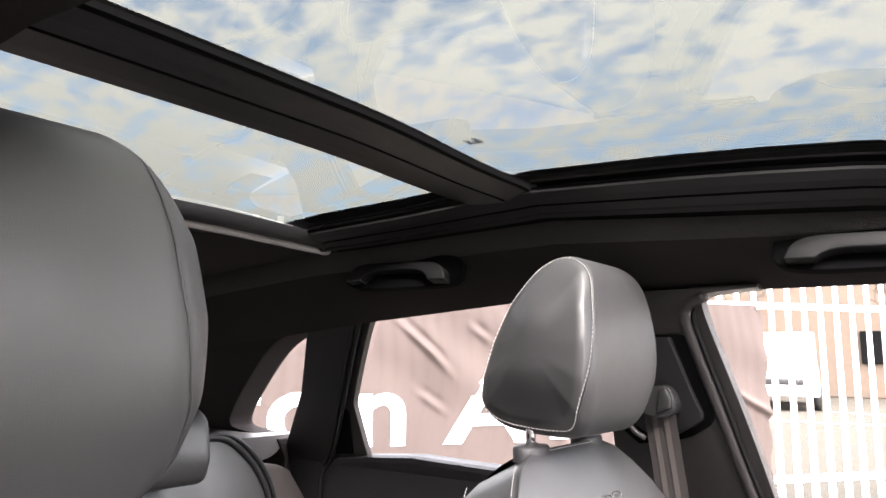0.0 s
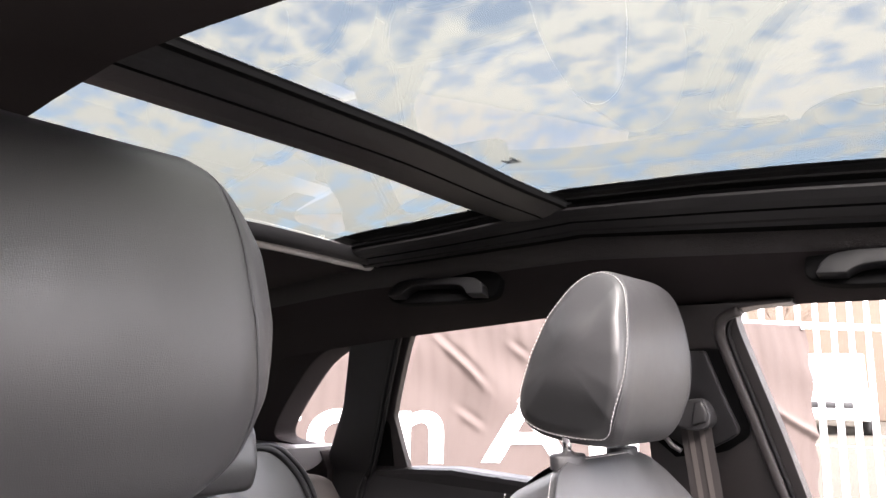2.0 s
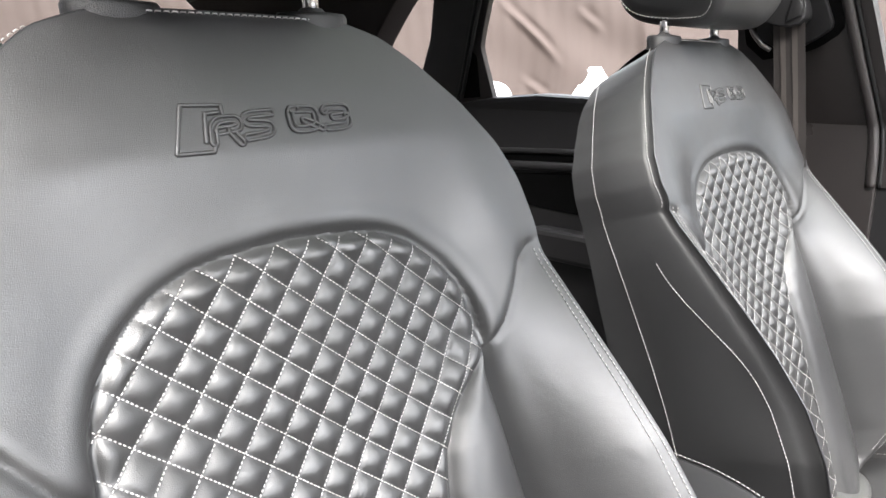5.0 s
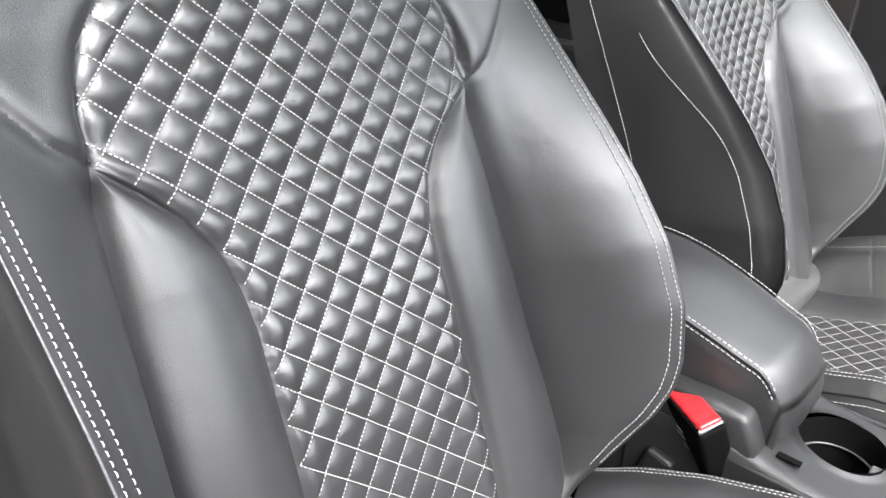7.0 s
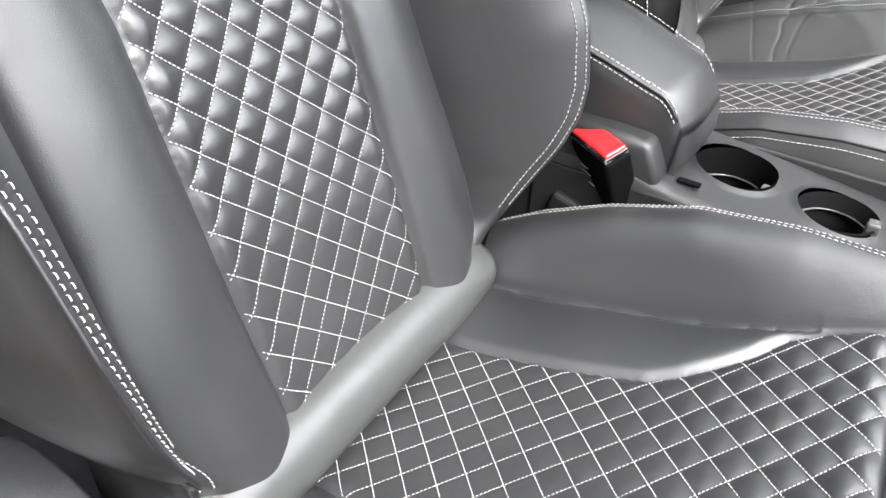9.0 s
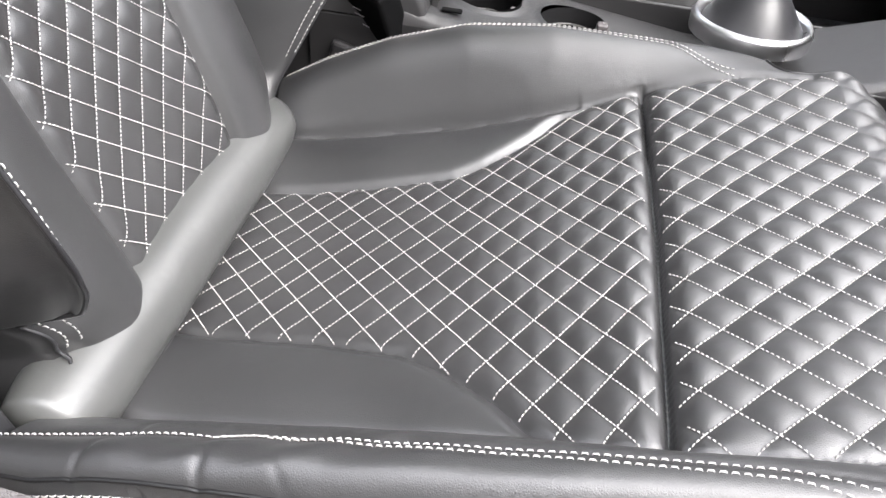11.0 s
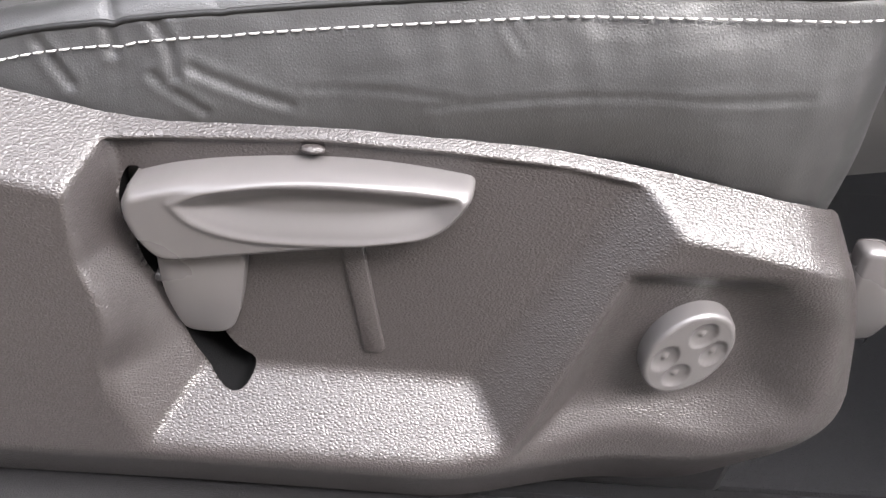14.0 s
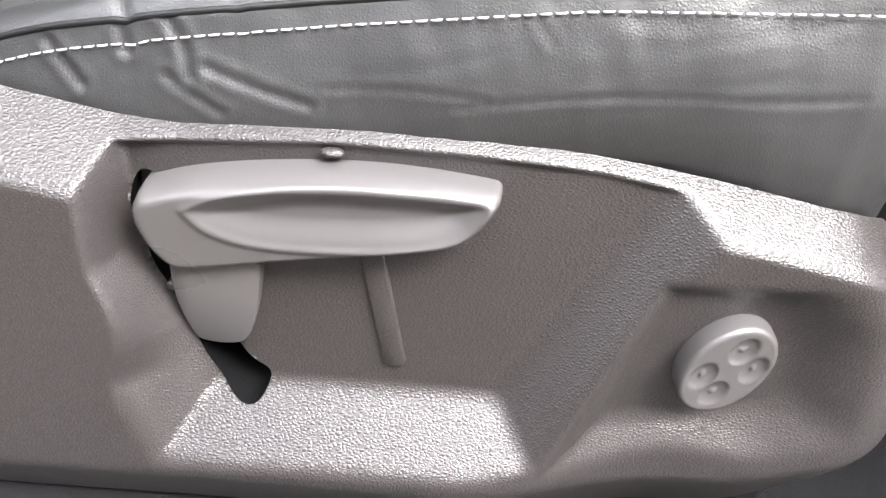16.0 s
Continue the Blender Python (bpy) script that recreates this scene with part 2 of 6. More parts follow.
def boxbm(size, at, bevel=0.004, seg=2, turn=None):
    bm = bmesh.new()
    m = Matrix.Translation(at) @ (turn or Matrix()) @ Matrix.Diagonal((*size, 1))
    bmesh.ops.create_cube(bm, size=1, matrix=m)
    if bevel:
        bmesh.ops.bevel(bm, geom=bm.edges[:], offset=bevel, segments=seg, affect="EDGES", profile=0.5)
    return bm


def prism(outline, axis, lo, hi, bevel=0.0, seg=2):
    """An outline in the plane across an axis (x: y,z; y: x,z; z: x,y), drawn out from lo to hi."""
    bm = bmesh.new()

    def p(a, b, d):
        return {"x": (d, a, b), "y": (a, d, b), "z": (a, b, d)}[axis]

    bot = [bm.verts.new(p(a, b, lo)) for a, b in outline]
    top = [bm.verts.new(p(a, b, hi)) for a, b in outline]
    n = len(outline)
    bm.faces.new(bot[::-1])
    bm.faces.new(top)
    for i in range(n):
        bm.faces.new((bot[i], bot[(i + 1) % n], top[(i + 1) % n], top[i]))
    bmesh.ops.recalc_face_normals(bm, faces=bm.faces)
    if bevel:
        bmesh.ops.bevel(bm, geom=bm.edges[:], offset=bevel, segments=seg, affect="EDGES", profile=0.5, clamp_overlap=True)
    return bm


def tube_points(path, radius, sides=10, ends=False):
    path = np.asarray(path, float)
    d = np.gradient(path, axis=0)
    d /= np.linalg.norm(d, axis=1, keepdims=True) + 1e-12
    ref = np.array([0.0, 0, 1]) if abs(d[:, 2]).mean() < 0.8 else np.array([1.0, 0, 0])
    a = np.cross(d, ref)
    a /= np.linalg.norm(a, axis=1, keepdims=True)
    b = np.cross(d, a)
    r = np.broadcast_to(np.asarray(radius, float), (len(path),))
    ang = np.linspace(0, 2 * np.pi, sides, endpoint=False)
    return path[:, None] + r[:, None, None] * (np.cos(ang)[None, :, None] * a[:, None] + np.sin(ang)[None, :, None] * b[:, None])


def tube(name, path, radius, mat, parent, label="", sides=10):
    pts = tube_points(path, radius, sides)
    r, c, _ = pts.shape
    f = grid_faces(r, c, None, True).reshape(-1, 4).tolist()
    f += [list(range(c))[::-1], list(range((r - 1) * c, r * c))]
    return link(name, pts.reshape(-1, 3), f, mat, parent, label)


def resample(path, step):
    path = np.asarray(path, float)
    seg = np.linalg.norm(np.diff(path, axis=0), axis=1)
    at = np.r_[0, np.cumsum(seg)]
    n = max(2, int(at[-1] / step) + 1)
    s = np.linspace(0, at[-1], n)
    return np.stack([np.interp(s, at, path[:, k]) for k in range(path.shape[1])], 1)


def rounded(path, n=60, times=3):
    """A polyline with its corners cut smooth."""
    p = np.asarray(path, float)
    for _ in range(times):
        q = np.empty((2 * len(p), p.shape[1]))
        q[0], q[-1] = p[0], p[-1]
        q[1:-1:2], q[2:-1:2] = 0.75 * p[:-1] + 0.25 * p[1:], 0.25 * p[:-1] + 0.75 * p[1:]
        p = q
    return p


def smooth(xs, ys, soft=9):
    """A function through given values, softened at its corners."""
    lo, hi = xs[0], xs[-1]
    g = np.linspace(lo, hi, 300)
    y = np.interp(g, xs, ys)
    k = np.hanning(soft + 2)[1:-1]
    pad = soft
    yy = np.r_[2 * y[0] - y[1 : pad + 1][::-1], y, 2 * y[-1] - y[-pad - 1 : -1][::-1]]
    y = np.convolve(yy, k / k.sum(), "same")[pad:-pad]
    return lambda x: np.interp(x, g, y)


class Stitches:
    """Single thread stitches, gathered into one mesh a seam."""

    def __init__(self):
        self.v, self.f = [], []

    def run(self, path, normal, pitch=0.0055, length=0.0042, wide=0.0012, lift=0.0006):
        p = resample(path, 0.0004)
        if len(p) < 4:
            return
        step = max(1, round(pitch / 0.0004))
        span = max(2, round(length / 0.0004))
        for i in range(0, len(p) - span, step):
            a, b = p[i], p[min(i + span, len(p) - 1)]
            c = p[i + span // 2]
            nrm = np.asarray(normal(c) if callable(normal) else normal, float)
            d = b - a
            ln = np.linalg.norm(d)
            if ln < 1e-6:
                continue
            d /= ln
            side = np.cross(nrm, d)
            side /= np.linalg.norm(side) + 1e-12
            base = len(self.v)
            for q, w, h in ((a, 0.45, -0.3), (a * 0.72 + c * 0.28, 0.95, 0.75), (b * 0.72 + c * 0.28, 0.95, 0.75), (b, 0.45, -0.3)):
                o = q + nrm * lift * h
                self.v += [o - side * wide * w * 0.5, o + nrm * wide * 0.5 * w, o + side * wide * w * 0.5, o - nrm * wide * 0.5 * w]
            for k in range(3):
                for j in range(4):
                    self.f.append([base + 4 * k + j, base + 4 * k + (j + 1) % 4, base + 4 * k + 4 + (j + 1) % 4, base + 4 * k + 4 + j])
            self.f += [[base + 3, base + 2, base + 1, base], [base + 12, base + 13, base + 14, base + 15]]

    def make(self, name, mat, parent, label=""):
        return link(name, self.v, self.f, mat, parent, label, kind="stuff")


def near_line(pts, lines):
    """The distance from each point to the nearest of some dense polylines."""
    best = np.full(len(pts), 9.0)
    for ln in lines:
        ln = resample(ln, 0.0024)
        for k in range(0, len(pts), 20000):
            d = ((pts[k : k + 20000, None] - ln[None]) ** 2).sum(-1).min(1)
            best[k : k + 20000] = np.minimum(best[k : k + 20000], np.sqrt(d))
    return best


def ease(x):
    x = np.clip(x, 0, 1)
    return x * x * (3 - 2 * x)


# ---- front seats ----
SEAT_Y = -0.362
LEAN = math.atan(0.315)
BN = np.array([math.cos(LEAN), 0, math.sin(LEAN)])
BU = np.array([-math.sin(LEAN), 0, math.cos(LEAN)])
BP = np.array([0.187, SEAT_Y, 0.457])
RISE = math.atan(0.3)
CN = np.array([-math.sin(RISE), 0, math.cos(RISE)])
CU = np.array([math.cos(RISE), 0, math.sin(RISE)])
CP = np.array([0.2, SEAT_Y, 0.427])
EY = np.array([0.0, 1, 0])


def back_at(s, v, h):
    s, v, h = (np.asarray(k, float)[..., None] for k in (s, v, h))
    return BP + s * EY + v * BU + h * BN


def cushion_at(w, s, h):
    w, s, h = (np.asarray(k, float)[..., None] for k in (w, s, h))
    return CP + w * CU + s * EY + h * CN


# Backrest, by height v up the back: depth of the middle, half width of the quilt, of the roll beside it, and the bolster's edge.
b_mid = smooth([-0.04, 0.05, 0.26, 0.40, 0.46, 0.61, 0.705, 0.735], [0.002, 0.004, -0.004, -0.014, -0.010, 0.002, -0.014, -0.03])
b_quilt_half = smooth([-0.04, 0.05, 0.12, 0.25, 0.30, 0.33, 0.36, 0.385, 0.405, 0.428, 0.455, 0.475, 0.49, 0.505, 0.52, 0.532, 0.542, 0.547, 0.549, 0.55],
                      [0.085, 0.088, 0.09, 0.088, 0.086, 0.088, 0.096, 0.111, 0.13, 0.157, 0.156, 0.151, 0.144, 0.133, 0.117, 0.1, 0.076, 0.048, 0.015, 0.0], 3)
b_roll_half = smooth([-0.04, 0.02, 0.04, 0.08, 0.14, 0.2, 0.29, 0.36, 0.428], [0.15, 0.165, 0.18, 0.184, 0.18, 0.172, 0.166, 0.162, 0.157])
b_edge = smooth([-0.04, 0.025, 0.07, 0.1, 0.125, 0.15, 0.2, 0.26, 0.318, 0.37, 0.437, 0.495, 0.53, 0.564, 0.6, 0.64, 0.674, 0.698, 0.712],
                [0.178, 0.193, 0.212, 0.226, 0.237, 0.244, 0.25, 0.25, 0.25, 0.25, 0.25, 0.25, 0.253, 0.248, 0.229, 0.196, 0.159, 0.128, 0.085], 5)
b_edge_h = smooth([-0.04, 0.025, 0.07, 0.1, 0.125, 0.15, 0.2, 0.26, 0.318, 0.37, 0.437, 0.495, 0.53, 0.564, 0.6, 0.64, 0.674, 0.712],
                  [-0.03, 0.014, 0.060, 0.090, 0.107, 0.115, 0.12, 0.112, 0.092, 0.068, 0.034, 0.004, -0.004, -0.006, -0.006, -0.008, -0.012, -0.02], 7)


def edge_at(s, v):
    """Half width at a height; the outer bolster is the narrower one."""
    return b_edge(v) - 0.027 * (np.asarray(s) < 0) * ease((v + 0.03) / 0.08) * ease((0.70 - v) / 0.12)


WING = np.array([(0.157, 0.427), (0.178, 0.443), (0.198, 0.470), (0.214, 0.492), (0.232, 0.502), (0.252, 0.506)])


def mirrored(lines):
    return [k for ln in lines for k in (np.asarray(ln, float), np.asarray(ln, float) * (-1, 1))]


vv = np.linspace(-0.03, 0.549, 160)
B_QUILT_LINE = np.stack([b_quilt_half(vv), vv], 1)
vr = np.linspace(-0.03, 0.428, 100)
B_ROLL_LINE = np.stack([b_roll_half(vr), vr], 1)
B_WING = mirrored([WING])
B_RIM = [np.vstack([B_QUILT_LINE, (B_QUILT_LINE * (-1, 1))[::-1]])]
B_SEAMS = B_RIM + mirrored([B_ROLL_LINE])
# Rows of the quilting as they lie on the stretched leather: 1, q, q*q, p, p*q, p*p with p across and q along, scaled.
B_ROWS = ((3.114, -6.722, -0.157, -3.097, 0.016, -0.021), (10.844, -5.936, 0.028, 3.338, 0.194, 0.107))
C_ROWS = ((9.205, 3.399, -0.051, -2.82, 0.024, -0.174), (2.933, 3.093, 0.027, 3.061, -0.099, 0.016))
T_ROWS = ((0.0, 2.832, 0.0, -3.067, 0.0, 0.0), (0.0, 2.832, 0.0, 3.067, 0.0, 0.0))


def row_number(c, p, q):
    return c[0] + c[1] * q + c[2] * q * q + c[3] * p + c[4] * p * q + c[5] * p * p


def back_pq(s, v):
    return s / 0.1, (v - 0.3) / 0.2


def pan_pq(s, w):
    return s / 0.1, (w - 0.2) / 0.1


def thigh_pq(s, w):
    return (s - 0.11) / 0.1, (w - 0.377) / 0.1


def quilt(rows, p, q):
    return (np.abs(np.sin(np.pi * row_number(rows[0], p, q))) * np.abs(np.sin(np.pi * row_number(rows[1], p, q)))) ** 0.62


def quilt_line(c, n, pq, across, guess):
    """Where row n of a quilting family runs: its place along for each place across."""
    q = np.full_like(across, guess)
    for _ in range(7):
        f = row_number(c, *pq(across, q)) - n
        g = (row_number(c, *pq(across, q + 0.001)) - row_number(c, *pq(across, q - 0.001))) / 0.002
        q = np.clip(q - f / g, -0.6, 1.2)
    return q


def back_h(s, v, seams=True):
    """The depth of the backrest's front at s across and v up."""
    a = np.abs(s)
    mid, sq, sr, se, he = b_mid(v), b_quilt_half(np.clip(v, -0.03, 0.549)), b_roll_half(np.clip(v, -0.03, 0.428)), edge_at(s, v), b_edge_h(v)
    hollow = mid + 0.008 * (a / 0.1) ** 2
    roll = hollow * 0 + mid + 0.006 + 0.014 * np.sin(np.pi * np.clip((a - sq) / np.maximum(sr - sq, 0.004), 0, 1)) * np.clip((sr - sq) / 0.07, 0, 1)
    t = np.clip((a - sr) / np.maximum(se - sr, 0.004), 0, 1)
    bol = mid + 0.006 + (he - mid - 0.006) * (0.55 * np.sin(t * np.pi / 2) + 0.45 * t)
    low = np.where(a < sq, hollow, np.where(a < sr, roll, bol))
    yoke = mid + (he - mid) * np.clip(a / np.maximum(se, 0.01), 0, 1) ** 2.4 + 0.011 * np.exp(-(((a - 0.20) / 0.05) ** 2 + ((v - 0.52) / 0.07) ** 2))
    wing_v = np.interp(a, np.r_[0, WING[:, 0], 0.4], np.r_[0.427, WING[:, 1], 0.506])
    k = ease((v - wing_v + 0.022) / 0.044)
    inside = (a < sq) & (v < 0.549)
    pad, plain = hollow * (1 - k) + (mid + 0.3 * (hollow - mid)) * k, low * (1 - k) + yoke * k
    h = np.where(inside & (v > 0.38), pad, plain)
    if seams:
        flat = np.stack([np.ravel(s), np.ravel(v)], 1)
        rim = near_line(flat, B_RIM).reshape(np.shape(s)) * np.where(inside, 1, -1)
        h = np.where(v > 0.38, plain + (pad - plain) * ease(0.5 + rim / 0.008), h)
        d = near_line(flat, B_SEAMS).reshape(np.shape(s))
        dw = near_line(flat, B_WING).reshape(np.shape(s))
        h = h - 0.0028 * np.exp(-((dw / 0.004) ** 2)) * np.clip((0.262 - a) / 0.04, 0, 1)
        h = h - 0.0036 * np.exp(-((d / 0.0042) ** 2)) + 0.0012 * np.exp(-(((d - 0.012) / 0.008) ** 2))
        h = h + np.where(inside, 0.0047 * (0.22 + 0.78 * ease((v - 0.06) / 0.26)) * quilt(B_ROWS, *back_pq(s, v)) * np.clip(d / 0.014, 0, 1) ** 0.75 - 0.001 * np.clip(d / 0.004, 0, 1), 0)
    return h


def build_seat(outer):
    OUTER[0] = outer
    seat = thing("front_seat", (0.3, SEAT_Y, 0.2), "grey leather sports front seat with white diamond stitching", "car seat", "front seats")
    # -- backrest --
    back = link("backrest", *backrest_shell(), LEATHER_DARK, seat, "dark leather backrest shell and rear panel")
    v = np.r_[np.linspace(-0.09, -0.042, 20), np.linspace(-0.04, 0.712, 420)]
    # columns follow the seams
    col = np.r_[np.linspace(0, 0.5, 91)[:-1], np.linspace(0.5, 0.78, 46)[:-1], np.linspace(0.78, 1, 36)]
    halves = []
    for side in (-1, 1):
        e3 = edge_at(side, v)
        r3 = np.minimum(b_roll_half(np.clip(v, -0.03, 0.428)), e3 - 0.012)
        q3 = np.minimum(b_quilt_half(np.clip(v, -0.03, 0.50)), r3 - 0.0006)
        halves.append(np.array([np.interp(col, [0, 0.5, 0.78, 1], [0, a, b, d]) for a, b, d in zip(q3, r3, e3)]))
    S = np.concatenate([-halves[0][:, :0:-1], halves[1]], 1)
    V = np.broadcast_to(v[:, None], S.shape)
    H = back_h(S, V)
    P = back_at(S, V, H)
    sm, vm = (S[:-1, :-1] + S[1:, 1:]) / 2, (V[:-1, :-1] + V[1:, 1:]) / 2
    am = np.abs(sm)
    quilted = (am < b_quilt_half(np.clip(vm, -0.03, 0.549))) & (vm < 0.549)
    wing_v = np.interp(am, np.r_[0, WING[:, 0], 0.4], np.r_[0.427, WING[:, 1], 0.506])
    yoke = ~quilted & (vm > wing_v)
    roll = ~quilted & ~yoke & (am < b_roll_half(np.clip(vm, -0.03, 0.428)))
    bol = ~quilted & ~yoke & ~roll
    sheet("quilted_insert", P, LEATHER, back, "grey leather with quilted diamonds", keep=quilted, flip=True)
    sheet("shoulder_panel", P, LEATHER, back, "plain leather with embossed lettering", keep=yoke, flip=True)
    for side in (-1, 1):
        sheet("lumbar_roll", P, LEATHER, back, keep=roll & (sm * side > 0), flip=True)
        sheet("bolster_panel", P, LEATHER, back, keep=bol & (sm * side > 0), flip=True)
    # side walls from the bolster's edge to the shell
    for side in (-1, 1):
        k = np.linspace(0, 1, 22)
        e = edge_at(side, v)[:, None]
        eh = back_h(side * e[:, 0], v)[:, None]
        out = 0.014 * np.sin(np.clip(k * 1.3, 0, 1) * np.pi / 2)[None] * np.clip((v[:, None] + 0.03) / 0.1, 0, 1) * np.clip((0.712 - v[:, None]) / 0.05, 0.25, 1)
        hh = eh + (-0.11 - eh) * k[None] ** 1.2
        seam = 0.004 * np.exp(-(((k - 0.10) / 0.03) ** 2))[None]
        W = back_at(side * (e + out - seam), V[:, :1] - 0.02 * k[None] * ease((V[:, :1] - 0.55) / 0.15), hh)
        sheet("side_panel", W, LEATHER, back, "plain grey leather side panel", flip=side > 0)
    st = Stitches()
    for side in (-1, 1):
        if side == outer:
            continue
        vs = np.linspace(0.0, 0.69, 200)
        e = edge_at(side, vs)
        eh = back_h(side * e, vs)
        st.run(back_at(side * (e + 0.0146), vs, eh + (-0.11 - eh) * 0.72), side * EY, pitch=0.005, length=0.0036, wide=0.0012, lift=0.0011)
        # the curved seam of the lower side panel
        vs = np.linspace(0.06, 0.44, 160)
        e = edge_at(side, vs)
        eh = back_h(side * e, vs)
        k2 = 0.22 + 0.22 * ease((vs - 0.28) / 0.16)
        st.run(back_at(side * (e + 0.0146 * np.sin(np.clip(k2 * 1.3, 0, 1) * np.pi / 2)), vs, eh + (-0.11 - eh) * k2**1.2), side * EY, pitch=0.005, length=0.0036, wide=0.0012, lift=0.0011)
    st.make("side_stitching", THREAD, back, "white seam thread")
    # top cap
    k = np.linspace(0, 1, 20)[:, None]
    cs = np.linspace(-0.085, 0.085, 30)[None]
    top_h = back_h(cs, np.full_like(cs, 0.712))
    cap = back_at(cs + 0 * k, 0.712 + 0.006 * np.sin(k * np.pi) - 0.02 * k + 0 * cs, top_h + (-0.11 - top_h) * k)
    sheet("top_panel", cap, LEATHER, back, "dark leather top panel", flip=True)
    # piping on the edge
    ve = np.linspace(0.0, 0.712, 150)
    for side in (-1, 1):
        tube("piping", back_at(side * (edge_at(side, ve) + 0.0002), ve, back_h(side * edge_at(side, ve), ve) - 0.0012), 0.0014, LEATHER_DARK, back, sides=6)
    # stitching of the quilt
    st = Stitches()
    for rows in B_ROWS:
        for n in range(-16, 34):
            s = np.linspace(-0.165, 0.165, 420)
            q = quilt_line(rows, n, back_pq, s, 0.3)
            ok = (q > 0.016) & (q < 0.547) & (np.abs(s) < b_quilt_half(np.clip(q, -0.03, 0.549)) - 0.002)
            if ok.sum() < 8:
                continue
            runs = np.split(np.where(ok)[0], np.where(np.diff(np.where(ok)[0]) > 1)[0] + 1)
            for r in runs:
                if len(r) < 8:
                    continue
                ss, qq = s[r], q[r]
                st.run(back_at(ss, qq, back_h(ss, qq) + 0.0009), BN, pitch=0.0034, length=0.0021, wide=0.00092, lift=0.0008)
    st.make("quilt_stitching", THREAD, back, "white quilting thread")
    # seams: along the edge (double) and round the shoulder
    st = Stitches()
    for side in (-1, 1):
        for inset in (0.0035, 0.0105):
            vs = np.linspace(0.03 if side < 0 else 0.05, 0.50, 300)
            ss = side * (edge_at(side, vs) - inset)
            st.run(back_at(ss, vs, back_h(ss, vs) + 0.0004), lambda p, z=side: (BN - 0.8 * z * EY) / 1.28, pitch=0.0046, length=0.0033, wide=0.0010, lift=0.0008)
        vs = np.linspace(0.5, 0.699, 150)
        e = edge_at(side, vs)
        hh = back_h(side * e, vs)
        st.run(back_at(side * (e + 0.004), vs + 0.001, hh - 0.008), lambda p, z=side: (0.5 * BU + z * EY * 0.85), pitch=0.0046, length=0.0033, wide=0.0010, lift=0.0008)
    cs1 = np.linspace(-0.083, 0.083, 120)
    st.run(back_at(cs1, np.full_like(cs1, 0.7085), back_h(cs1, np.full_like(cs1, 0.7085)) + 0.0004), (BN + BU) / 1.414, pitch=0.0058, length=0.0043, wide=0.0012, lift=0.0012)
    st.make("edge_stitching", THREAD, back, "white seam thread")
    emboss(back)
    # -- cushion --
    cushion(seat)
    # roll between back and cushion
    k = np.linspace(-1, 1, 60)
    rad = 0.036 * (1 - 0.2 * np.abs(k) ** 8)
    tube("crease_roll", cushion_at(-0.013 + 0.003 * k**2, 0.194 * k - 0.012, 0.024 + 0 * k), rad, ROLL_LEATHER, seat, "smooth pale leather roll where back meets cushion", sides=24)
    headrest(seat)
    return seat


def backrest_shell():
    """The closed rear of the backrest, as vertices and faces."""
    v = np.linspace(-0.03, 0.712, 40)
    k = np.linspace(-1, 1, 24)
    pad = 0.012 * np.clip((v + 0.03) / 0.1, 0, 1) * np.clip((0.712 - v) / 0.05, 0.25, 1)
    lo, hi = -(edge_at(-1, v) + pad)[:, None], (edge_at(1, v) + pad)[:, None]
    P = back_at(lo + (hi - lo) * (k[None] + 1) / 2, v[:, None] - 0.02 * ease((v[:, None] - 0.55) / 0.15) + 0 * k[None], -0.108 - 0.035 * (1 - k[None] ** 2) * np.sin(np.clip((v[:, None] + 0.03) / 0.733, 0, 1) * np.pi) ** 0.6)
    return P.reshape(-1, 3), grid_faces(40, 24).reshape(-1, 4).tolist()


